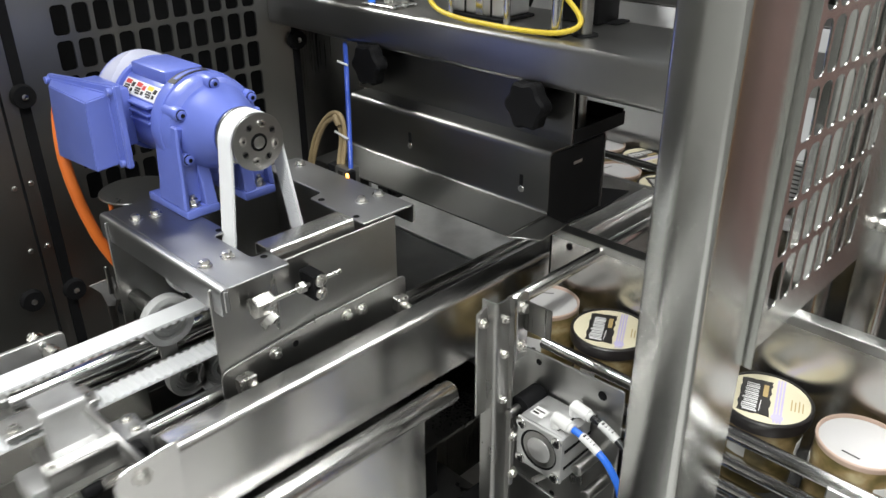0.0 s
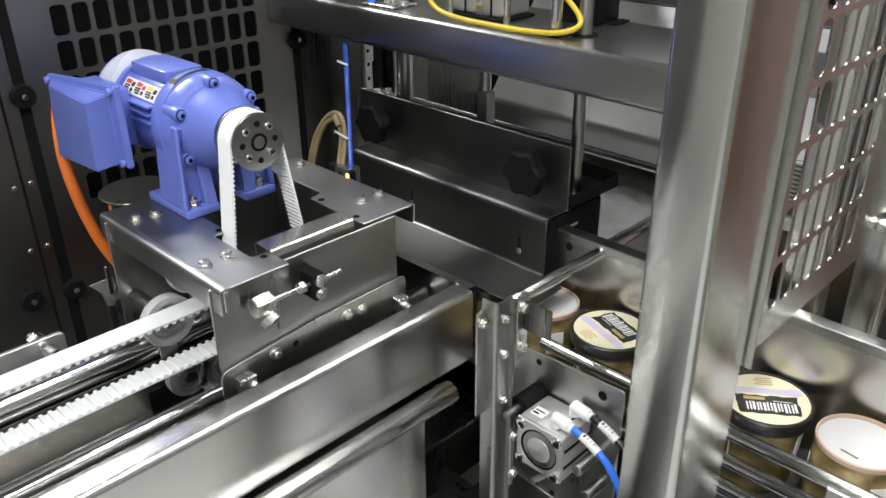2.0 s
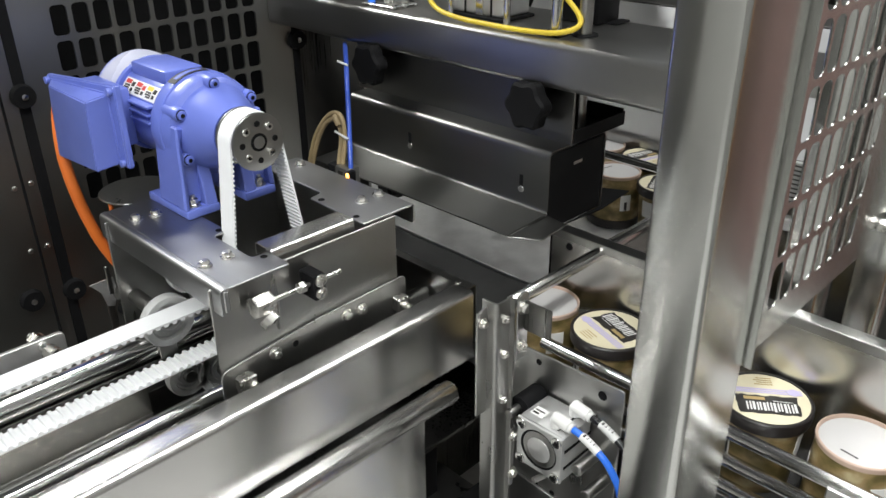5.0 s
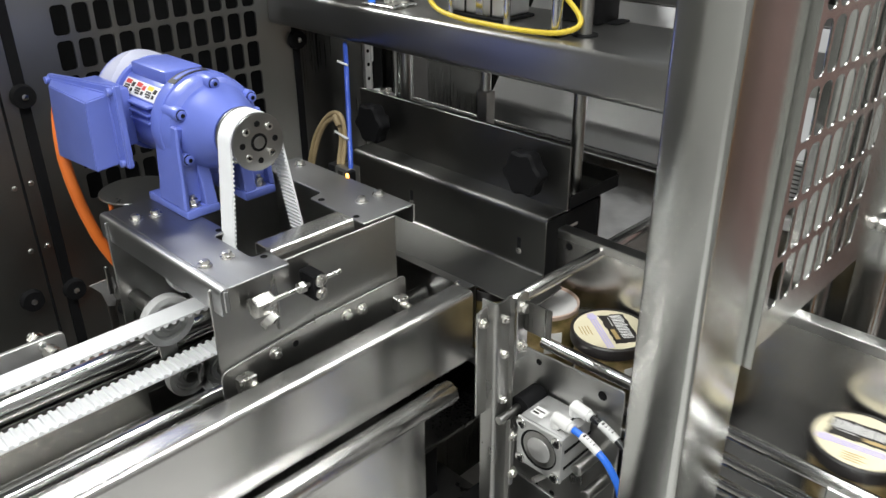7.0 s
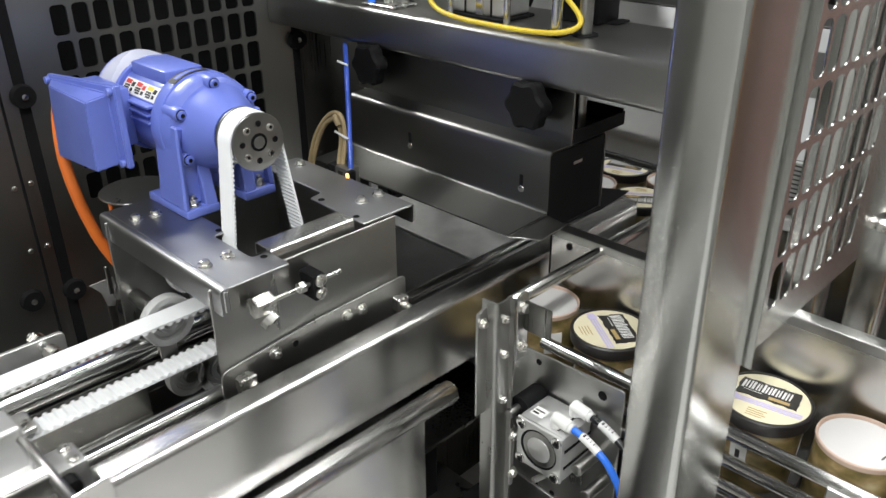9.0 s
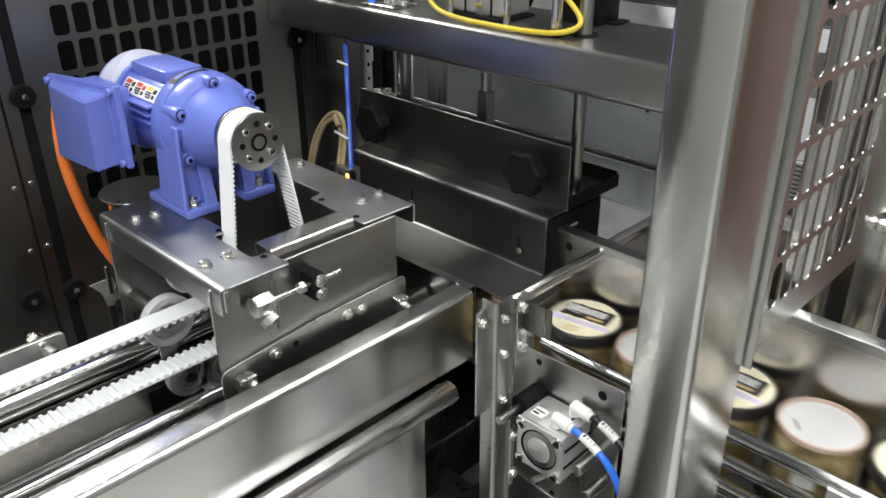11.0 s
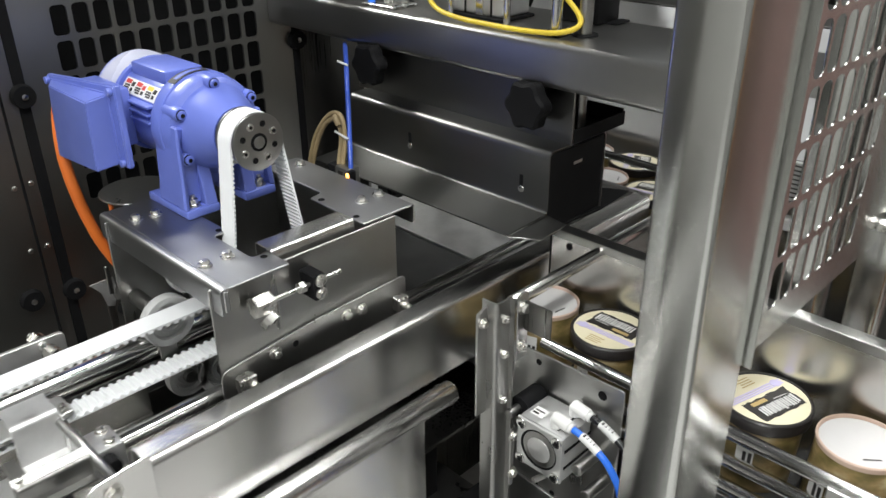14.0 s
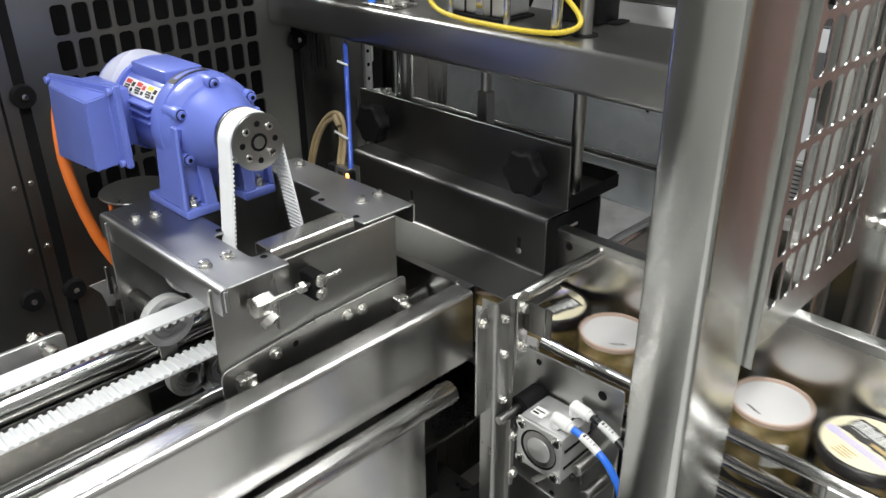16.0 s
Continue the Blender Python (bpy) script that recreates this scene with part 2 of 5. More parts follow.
def hose(points, r, n=10, steps=6, bm=None):
    """A cable or hose along a smooth line through the points."""
    bm = bm or bmesh.new()
    P = [Vector(p) for p in points]
    P = [2 * P[0] - P[1]] + P + [2 * P[-1] - P[-2]]
    line = []
    for i in range(1, len(P) - 2):
        for k in range(steps):
            t = k / steps
            a, b, c, d = P[i - 1], P[i], P[i + 1], P[i + 2]
            line.append(0.5 * (2 * b + (c - a) * t + (2 * a - 5 * b + 4 * c - d) * t * t + (3 * b - a - 3 * c + d) * t ** 3))
    line.append(P[-2])
    rings, up = [], Vector((0.13, 0.31, 0.94))
    for i, p in enumerate(line):
        d = (line[min(i + 1, len(line) - 1)] - line[max(i - 1, 0)]).normalized()
        u = d.cross(up).normalized()
        up = u.cross(d).normalized()
        rings.append([bm.verts.new(p + r * (math.cos(2 * math.pi * k / n) * u + math.sin(2 * math.pi * k / n) * up)) for k in range(n)])
    for a, b in zip(rings, rings[1:]):
        for k in range(n):
            bm.faces.new((a[k], a[(k + 1) % n], b[(k + 1) % n], b[k]))
    bm.faces.new(rings[0])
    bm.faces.new(rings[-1])
    return bm


def lathe(profile, at, axis="z", n=40, bm=None):
    """A turned body: profile of (radius, height) along the axis from the point at."""
    bm = bm or bmesh.new()
    at = Vector(at)
    turn = {"z": Matrix.Identity(3), "y": Matrix(((1, 0, 0), (0, 0, 1), (0, -1, 0))), "x": Matrix(((0, 0, 1), (0, 1, 0), (-1, 0, 0)))}[axis]
    rings = []
    for r, h in profile:
        rings.append([bm.verts.new(at + turn @ Vector((r * math.cos(2 * math.pi * k / n), r * math.sin(2 * math.pi * k / n), h))) for k in range(n)]
                     if r > 1e-6 else [bm.verts.new(at + turn @ Vector((0, 0, h)))])
    for a, b in zip(rings, rings[1:]):
        if len(a) == 1 and len(b) == 1:
            continue
        for k in range(n):
            j = (k + 1) % n
            if len(a) == 1:
                bm.faces.new((a[0], b[j], b[k]))
            elif len(b) == 1:
                bm.faces.new((a[k], a[j], b[0]))
            else:
                bm.faces.new((a[k], a[j], b[j], b[k]))
    for ring in (rings[0], rings[-1]):
        if len(ring) > 1:
            bm.faces.new(ring)
    return bm


def hex_bolt(parent, at, axis, af=0.010, head=0.0055, washer=True, tip=0.0, material=None):
    """A hexagon bolt head on a washer, its axis pointing out of the surface."""
    at, d = Vector(at), Vector(axis).normalized()
    bm = bmesh.new()
    if washer:
        rod(at, at + d * 0.0015, af * 0.85, 20, bm=bm)
    rod(at + d * 0.001, at + d * (0.001 + head), af * 0.577, 6, bm=bm, bev=0.0006)
    if tip:
        rod(at + d * head, at + d * (head + tip), af * 0.3, 12, bm=bm, bev=0.0005)
    return part("bolt", bm, material or ZINC, parent)


def perforated(origin, u, v, nu, nv, pu, pv, hu, hv, rad, thick, bm=None):
    """A sheet of nu x nv cells with a rounded upright hole in each. u, v: unit directions; thick: a vector."""
    bm = bm or bmesh.new()
    o, u, v, thick = Vector(origin), Vector(u), Vector(v), Vector(thick)
    steps = 3
    for i in range(nu):
        for j in range(nv):
            c = o + u * (i + 0.5) * pu + v * (j + 0.5) * pv
            hole, rim = [], []
            for sx, sy, a0 in ((1, 1, 0), (-1, 1, 90), (-1, -1, 180), (1, -1, 270)):
                for k in range(steps + 1):
                    a = radians(a0 + 90 * k / steps)
                    hole.append(c + u * (sx * (hu / 2 - rad) + rad * math.cos(a)) + v * (sy * (hv / 2 - rad) + rad * math.sin(a)))
                    rim.append(c + u * sx * pu / 2 + v * sy * pv / 2)
            n = len(hole)
            for off in (Vector((0, 0, 0)), thick):
                hv_ = [bm.verts.new(p + off) for p in hole]
                cv = [bm.verts.new(c + u * sx * pu / 2 + v * sy * pv / 2 + off) for sx, sy in ((1, 1), (-1, 1), (-1, -1), (1, -1))]
                for q in range(4):
                    s = q * (steps + 1)
                    for k in range(steps):
                        bm.faces.new((cv[q], hv_[s + k + 1], hv_[s + k]))
                    bm.faces.new((cv[q], cv[(q + 1) % 4], hv_[(s + steps + 1) % n], hv_[s + steps]))
                if off.length == 0:
                    first = hv_
                else:
                    for k in range(n):
                        bm.faces.new((first[k], first[(k + 1) % n], hv_[(k + 1) % n], hv_[k]))
    bmesh.ops.remove_doubles(bm, verts=bm.verts, dist=1e-5)
    return bm

# ---- the hall ----
single("floor", box(-3.4, 4.4, -3.4, 4.4, -0.10, 0.0, 0), CONCRETE, "sealed grey concrete factory floor", "floor", "structure")
single("ceiling", box(-3.4, 4.4, -3.4, 4.4, HALL_TOP, HALL_TOP + 0.1, 0), CEILING_PAINT, "grey painted hall ceiling", "ceiling", "structure")
single("wall_north", box(-3.4, 4.4, 4.3, 4.4, 0, HALL_TOP, 0), WALL_PAINT, "plain warm grey hall wall", "wall", "structure")
# South wall is made up and stands near, to tone the steel's reflections.
single("wall_south", box(-3.3, 4.3, -1.45, -1.35, 0, HALL_TOP, 0), MID_PAINT, "unseen mid grey wall set close to shape reflections", "wall", "structure")
single("wall_west", box(-3.4, -3.3, -3.3, 4.3, 0, HALL_TOP, 0), LIGHT_PAINT, "plain light grey hall wall", "wall", "structure")
single("wall_east", box(4.3, 4.4, -3.3, 4.3, 0, HALL_TOP, 0), WALL_PAINT, "plain warm grey hall wall", "wall", "structure")


def luminaire(x, y):
    t = thing("ceiling_light", (x, y, HALL_TOP), "long white fluorescent ceiling light", "ceiling light", "hall luminaires")
    part("housing", box(x - 0.68, x + 0.68, y - 0.18, y + 0.18, HALL_TOP - 0.06, HALL_TOP, 0.004), WHITE_PLASTIC, t)
    part("diffuser", box(x - 0.65, x + 0.65, y - 0.15, y + 0.15, HALL_TOP - 0.070, HALL_TOP - 0.0602, 0.002), LUMINAIRE, t)


for lx, ly, lw in LAMPS:
    luminaire(lx, ly)


# ---- machine enclosure ----
def back_panel():
    y, pu, pv, nu, nv = 1.20, 0.0308, 0.050, 11, 9
    x0, z0 = 0.4285, 1.104
    t = thing("machine_back_wall", (0.5, y, 0.0), "brushed steel machine back wall with a perforated guard panel", "machine panel", kind="structure")
    part("perforated_sheet", perforated((x0, y, z0), (1, 0, 0), (0, 0, 1), nu, nv, pu, pv, 0.0235, 0.0425, 0.006, (0, 0.003, 0)), PANEL_STEEL, t)
    x1, z1 = x0 + nu * pu, z0 + nv * pv
    part("sheet", box(x0, x1, y, y + 0.003, 0.0, z0, 0), PANEL_STEEL, t)
    part("sheet", box(0.378, x0, y, y + 0.003, 0.0, z1, 0), PANEL_STEEL, t)
    part("sheet", box(x1, 0.832, y, y + 0.003, 0.0, z1, 0), PANEL_STEEL, t)
    # DULL sheets behind the gate: the dim interior is put into their colour.
    part("sheet", box(0.846, 1.08, y, y + 0.003, 0.0, z1, 0), DULL, t, "sheet darkened for the dim space behind the gate")
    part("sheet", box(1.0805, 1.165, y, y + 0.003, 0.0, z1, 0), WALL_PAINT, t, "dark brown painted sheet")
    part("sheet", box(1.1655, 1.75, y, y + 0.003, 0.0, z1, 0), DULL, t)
    part("sheet", box(-1.2, 0.362, y, y + 0.003, 0.0, z1, 0), PANEL_STEEL, t)
    # Added out of view: keeps the rear lamp off the lowered gate flange.
    part("sheet", box(0.56, 1.75, y, y + 0.003, z1 + 0.0005, 1.62, 0), PANEL_STEEL, t, "added unseen top sheet that blocks the rear lamp")
    # Near-black sheet stands in for the dark interior behind the holes.
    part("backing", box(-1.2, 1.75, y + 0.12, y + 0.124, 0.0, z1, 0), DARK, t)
    part("slot_seal", box(0.3625, 0.3775, y - 0.002, y + 0.006, 0.0, z1, 0), BLACK, t)
    part("slot_seal", box(0.8325, 0.8455, y - 0.002, y + 0.006, 0.0, z1, 0), BLACK, t)
    part("slot_seal", box(0.3395, 0.3430, y - 0.0015, y + 0.006, 0.0, z1, 0), BLACK, t)
    for cx, cz in ((0.370, 1.286), (0.3756, 0.974), (0.839, 1.290), (0.312, 0.980)):
        k = part("clamp_disc", rod((cx, y - 0.002, cz), (cx, y - 0.012, cz), 0.0175, 28, 0.0155), BLACK, t)
        part("screw", rod((cx, y - 0.012, cz), (cx, y - 0.0145, cz), 0.0045, 12, bev=0.0008), ZINC, k)
    for cx, cz in ((0.3293, 1.0561), (0.3545, 1.0565), (0.3289, 1.1569), (0.3531, 1.1586)):
        part("rivet", rod((cx, y, cz), (cx, y - 0.003, cz), 0.0042, 12, 0.003), ZINC, t)


back_panel()


def guard_post():
    x0, x1, y0, y1 = 0.480, 0.573, 0.217, 0.272
    t = thing("frame_post", (0.53, 0.245, 0.0), "brushed stainless square tube post of the machine frame", "machine frame")
    outline = round_poly([(x0, y0, 0.0), (x1, y0, 0.0), (x1, y1, 0.0), (x0 + 0.007, y1, 0.0), (x0, y0 + 0.034, 0.0)], [0.006, 0.005, 0.005, 0.005, 0.007], 5)
    part("tube", slab(outline, (0, 0, 2.1), 0), STEEL_Z, t)
    part("foot_plate", box(x0 - 0.02, x1 + 0.02, y0 - 0.02, y1 + 0.02, 0.0, 0.012, 0.002), STEEL_Z, t)


guard_post()


def guard_door():
    y, pu, pv = 0.222, 0.0245, 0.0505
    nu, nv = 8, 7
    x0, z0 = 0.6135, 1.2330
    t = thing("guard_panel", (0.7, y, 1.195), "perforated stainless guard panel above the infeed lane", "guard panel")
    part("perforated_sheet", perforated((x0, y, z0), (1, 0, 0), (0, 0, 1), nu, nv, pu, pv, 0.0205, 0.0445, 0.0075, (0, 0.0012, 0)), STEEL_Z, t)
    x1, z1 = x0 + nu * pu, z0 + nv * pv
    part("edge_strip", fold([(0.5760, y - 0.0, 1.203), (0.5760, y - 0.0, 1.203 + 0.003), (0.5760, y, 1.6)], (x0 - 0.5760, 0, 0), 0.002, 0), STEEL_Z, t)
    part("bottom_strip", box(x0, 0.905, y, y + 0.002, 1.203, z0, 0), STEEL_Z, t)
    part("edge_strip", box(x1, 0.905, y, y + 0.002, z0, 1.6, 0), STEEL_Z, t)
    part("edge_return", box(0.5745, 0.5765, y - 0.012, y - 0.0005, 1.203, 1.6, 0.0005), STEEL_Z, t)
    k = part("stud", rod((0.888, y, 1.228), (0.888, y - 0.012, 1.228), 0.005, 14, bev=0.001), ZINC, t)
    part("nut", rod((0.888, y - 0.002, 1.228), (0.888, y - 0.007, 1.228), 0.0075, 6), ZINC, k)
    p = thing("frame_post", (0.93, 0.21, 0.0), "slim brushed stainless post behind the guard panel", "machine frame")
    part("tube", box(0.906, 0.946, 0.205, 0.240, 0.0, 2.1, 0.004, 2), STEEL_Z, p)
    q = thing("frame_post", (1.15, 0.15, 0.0), "slim brushed stainless post of the infeed guard", "machine frame")
    part("tube", box(1.12, 1.16, 0.10, 0.14, 0.0, 2.1, 0.004, 2), STEEL_Z, q)


guard_door()


def machine_bed():
    t = thing("machine_bed", (0.3, 0.8, 0.0), "dark steel machine bed under the drive", "machine frame")
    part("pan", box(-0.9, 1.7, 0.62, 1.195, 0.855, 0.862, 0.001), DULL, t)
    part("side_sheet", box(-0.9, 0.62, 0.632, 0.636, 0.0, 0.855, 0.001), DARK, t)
    part("leg", box(-0.86, -0.80, 1.1, 1.16, 0.0, 0.854, 0.003), STEEL_Z, t)
    part("leg", box(1.60, 1.66, 1.1, 1.16, 0.0, 0.854, 0.003), STEEL_Z, t)
    part("leg", box(1.60, 1.66, 0.66, 0.72, 0.0, 0.854, 0.003), STEEL_Z, t)
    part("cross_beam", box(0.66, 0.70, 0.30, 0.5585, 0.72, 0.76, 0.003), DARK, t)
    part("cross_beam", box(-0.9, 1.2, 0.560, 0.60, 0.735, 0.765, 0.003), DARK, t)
    part("catch_plate", box(0.60, 0.665, 0.6005, 0.70, 0.755, 0.760, 0.001), MILL, t)
    part("leg", box(0.75, 0.79, 0.560, 0.60, 0.0, 0.734, 0.003), STEEL_Z, t)
    part("leg", box(-0.5, -0.46, 0.560, 0.60, 0.0, 0.734, 0.003), STEEL_Z, t)


machine_bed()


def side_guard():
    """Sheet with a rolled top edge below the pusher's cover."""
    t = thing("rolled_side_guard", (0.2, 0.60, 0.766), "brushed steel side guard with a thick rolled top edge", "machine guard")
    bm = rod((-0.9, 0.600, 0.957), (0.615, 0.600, 0.957), 0.0155, 28, bev=0.002)
    part("rolled_edge", bm, STEEL_X, t)
    part("sheet", box(-0.9, 0.553, 0.5855, 0.5885, 0.766, 0.952, 0.0006), STEEL_X, t)
    part("foot_flange", box(-0.9, 0.553, 0.5887, 0.605, 0.766, 0.769, 0.0006), STEEL_X, t)
    hex_bolt(t, (0.625, 0.6185, 0.935), (0, -1, 0), 0.009)


side_guard()


# ---- pusher: cover, plate, shaft and carriage slide together along x ----
def pusher():
    t = thing("pusher", (0.2, 0.636, 0.972), "long brushed steel pusher with folded cover and cross plate", "pusher")
    part("cover", fold([(-0.208, 0.652, 1.052), (-0.208, 0.652, 1.073), (-0.208, 0.620, 1.073), (-0.208, 0.620, 0.972)], (0.884, 0, 0), 0.002, 0.006), STEEL_X, t)
    pts = round_poly([(-0.272, 0.6176, 0.985), (-0.272, 0.6176, 1.080), (-0.205, 0.6176, 1.086), (-0.203, 0.6176, 0.985)], [0, 0.016, 0.006, 0])
    e = part("end_plate", slab(pts, (0, -0.003, 0)), STEEL_X, t)
    hex_bolt(e, (-0.245, 0.6145, 1.066), (0, -1, 0), 0.011)
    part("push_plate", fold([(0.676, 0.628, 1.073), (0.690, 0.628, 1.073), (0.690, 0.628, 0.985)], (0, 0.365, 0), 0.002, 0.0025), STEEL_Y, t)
    part("corner_plate", box(0.6765, 0.679, 0.6225, 0.652, 0.975, 1.071, 0.0006), DULL, t)
    part("screw", rod((0.679, 0.649, 1.0732), (0.679, 0.649, 1.0762), 0.0055, 14, 0.004), ZINC, t)
    for zz in (1.0295,):
        part("shaft", rod((-0.235, 0.722, zz), (0.686, 0.722, zz), 0.0105, 28, bev=0.001), CHROME, t)
    part("cross_bar", rod((-0.238, 0.621, 1.070), (-0.238, 0.790, 1.068), 0.0050, 16, bev=0.0008), STEEL_Y, t)
    # carriage at the tail end
    c = part("carriage_block", box(-0.236, -0.196, 0.702, 0.742, 1.012, 1.046, 0.003, 2), ALU, t, "light aluminium bearing block")
    hex_bolt(c, (-0.207, 0.733, 1.046), (0, 0, 1), 0.008)
    hex_bolt(c, (-0.207, 0.712, 1.046), (0, 0, 1), 0.008)
    part("angle_bracket", fold([(-0.284, 0.786, 1.0830), (-0.284, 0.752, 1.0810), (-0.284, 0.752, 1.0330), (-0.284, 0.700, 1.0290)], (0.046, 0, 0), 0.003, 0.004), ALU, t, "folded bright steel angle bracket")
    part("angle_web", box(-0.2375, -0.2345, 0.7425, 0.784, 1.0330, 1.0790, 0.0008), ALU, t)
    part("foot_block", box(-0.322, -0.2845, 0.702, 0.748, 1.012, 1.0360, 0.004, 2), ALU, t)
    part("bar_arm", box(-0.300, -0.288, 0.684, 0.7515, 1.0370, 1.0500, 0.001), MILL, t)
    b = part("slide_bar", fold([(-0.310, 0.684, 1.0750), (-0.310, 0.668, 1.0750), (-0.310, 0.668, 1.0530), (-0.310, 0.656, 1.0530)], (0.068, 0, 0), 0.002, 0.002), MILL, t)
    part("bar_web", box(-0.309, -0.280, 0.6825, 0.6845, 1.0375, 1.0728, 0.0005), MILL, t)
    hex_bolt(b, (-0.304, 0.676, 1.0750), (0, 0, 1), 0.0075)
    part("bumper", rod((-0.289, 0.660, 1.0440), (-0.268, 0.660, 1.0440), 0.0085, 18, bev=0.002), BLACK, t)
    part("round_stop", rod((-0.227, 0.668, 1.0600), (-0.227, 0.652, 1.0600), 0.0085, 18, bev=0.001), BLACK, t)
    k = part("belt_clamp", box(-0.312, -0.212, 0.7875, 0.826, 1.0415, 1.0490, 0.0012), ALU, t, "toothed steel belt clamp")
    hex_bolt(k, (-0.300, 0.796, 1.049), (0, 0, 1), 0.009)
    hex_bolt(k, (-0.222, 0.796, 1.049), (0, 0, 1), 0.009)
    u = part("rail_shoe", box(-0.345, -0.285, 0.845, 0.892, 1.020, 1.058, 0.002), ALU, t)
    hex_bolt(u, (-0.335, 0.856, 1.058), (0, 0, 1), 0.008)
    part("shoe_arm", box(-0.312, -0.287, 0.8265, 0.8445, 1.030, 1.049, 0.001), MILL, t)
    return t


PUSHER = pusher()


# ---- drive bracket with its rollers ----
def drive_bracket():
    t = thing("drive_bracket", (0.48, 0.80, 0.862), "folded stainless bracket that carries the drive motor", "machine bracket")
    part("side_plate", box(0.340, 0.600, 0.680, 0.683, 0.95, 1.1895, 0.0008), MILL, t)
    part("side_plate", box(0.340, 0.600, 0.918, 0.921, 0.862, 1.1895, 0.0008), MILL, t)
    part("leg", box(0.345, 0.385, 0.895, 0.9175, 0.862, 1.0, 0.001), MILL, t)
    part("leg", box(0.555, 0.595, 0.895, 0.9175, 0.862, 1.0, 0.001), MILL, t)
    part("cross_wall", box(0.585, 0.588, 0.6835, 0.9175, 0.95, 1.189, 0.0006), MILL, t)
    left = [(0.353, 0.662, 1.1915), (0.430, 0.662, 1.1915), (0.430, 0.703, 1.1915), (0.409, 0.703, 1.1915), (0.409, 0.782, 1.1915), (0.428, 0.782, 1.1915), (0.428, 0.94, 1.1915), (0.353, 0.94, 1.1915)]
    lp = part("top_plate", slab(round_poly(left, [0.003, 0.004, 0.002, 0.006, 0.006, 0.002, 0.003, 0.004]), (0, 0, 0.003)), SATIN, t)
    part("lip", fold([(0.3528, 0.662, 1.1945), (0.3432, 0.662, 1.1945), (0.3432, 0.662, 1.164)], (0, 0.278, 0), 0.003, 0.007), SATIN, lp)
    part("end_lip", box(0.3462, 0.352, 0.6595, 0.6618, 1.168, 1.193, 0.0008), SATIN, lp)
    right = [(0.551, 0.681, 1.1915), (0.632, 0.681, 1.1915), (0.632, 0.925, 1.1915), (0.575, 0.925, 1.1915), (0.575, 0.795, 1.1915), (0.553, 0.790, 1.1915)]
    rp = part("top_plate", slab(round_poly(right, [0.003, 0.006, 0.003, 0.003, 0.006, 0.003]), (0, 0, 0.003)), SATIN, t)
    lip = round_poly([(0.632, 0.681, 1.193), (0.632, 0.681, 1.167), (0.632, 0.925, 1.167), (0.632, 0.925, 1.193)], [0, 0.008, 0.008, 0])
    part("lip", slab(lip, (0.0025, 0, 0), 0.0005), SATIN, rp)
    for x, y in ((0.363, 0.724), (0.391, 0.724), (0.368, 0.891), (0.391, 0.886)):
        hex_bolt(lp, (x, y, 1.1945), (0, 0, 1), 0.0095, 0.0055)
    for x, y in ((0.592, 0.734), (0.621, 0.735), (0.616, 0.897)):
        hex_bolt(rp, (x, y, 1.1945), (0, 0, 1), 0.0095, 0.0055)
    for x, y, p in ((0.419, 0.695, lp), (0.421, 0.790, lp), (0.5575, 0.703, rp), (0.5600, 0.775, rp)):
        part("hole", rod((x, y, 1.1946), (x, y, 1.1949), 0.0042, 18), BLACK, p)
    part("top_flange", fold([(0.427, 0.7225, 1.185), (0.427, 0.7225, 1.1985), (0.427, 0.692, 1.1985), (0.427, 0.692, 1.180)], (0.116, 0, 0), 0.002, 0.003), STEEL_X, t)
    disc = [(0.420 + 0.050 * math.cos(a), 0.992 + 0.050 * math.sin(a), 1.186) for a in (2 * math.pi * k / 36 for k in range(36))]
    part("round_plate", slab(disc, (0, 0, 0.003)), MILL, t)
    part("round_plate_arm", box(0.39, 0.43, 0.93, 0.96, 1.182, 1.1858, 0.0005), MILL, t)
    # bearing plate low on the near side
    low = [(0.338, 0.6765, 0.99), (0.338, 0.6765, 1.088), (0.470, 0.6765, 1.100), (0.611, 0.6765, 1.104), (0.611, 0.6765, 0.99)]
    bp = part("bearing_plate", slab(round_poly(low, [0, 0.012, 0, 0.010, 0]), (0, 0.003, 0)), MILL, t)
    for x, z in ((0.512, 1.087), (0.535, 1.085), (0.408, 1.082), (0.600, 1.066)):
        hex_bolt(bp, (x, 0.6765, z), (0, -1, 0), 0.0095, 0.006)
    part("hole", rod((0.436, 0.6764, 1.0815), (0.436, 0.6761, 1.0815), 0.004, 16), BLACK, bp)
    nut = part("bearing_nut", box(0.352, 0.374, 0.662, 0.676, 1.058, 1.078, 0.002), ZINC, bp)
    part("stud", rod((0.372, 0.662, 1.060), (0.372, 0.645, 1.060), 0.006, 14, bev=0.001), ZINC, nut)
    nut = part("bearing_nut", box(0.585, 0.603, 0.662, 0.676, 1.062, 1.082, 0.002), ZINC, bp)
    part("stud", rod((0.600, 0.662, 1.066), (0.600, 0.650, 1.066), 0.005, 14, bev=0.001), ZINC, nut)
    # belt tension screw
    tb = part("tension_block", box(0.452, 0.468, 0.652, 0.6798, 1.140, 1.172, 0.0015), BLACK, t, "black tension block")
    hex_bolt(tb, (0.461, 0.652, 1.164), (0, -1, 0), 0.009, 0.004)
    hex_bolt(tb, (0.461, 0.652, 1.148), (0, -1, 0), 0.009, 0.004)
    ts = part("tension_screw", rod((0.398, 0.662, 1.159), (0.497, 0.662, 1.159), 0.0028, 12), ZINC, t)
    part("screw_head", rod((0.378, 0.662, 1.159), (0.402, 0.662, 1.159), 0.0130, 6, bev=0.001), ZINC, ts)
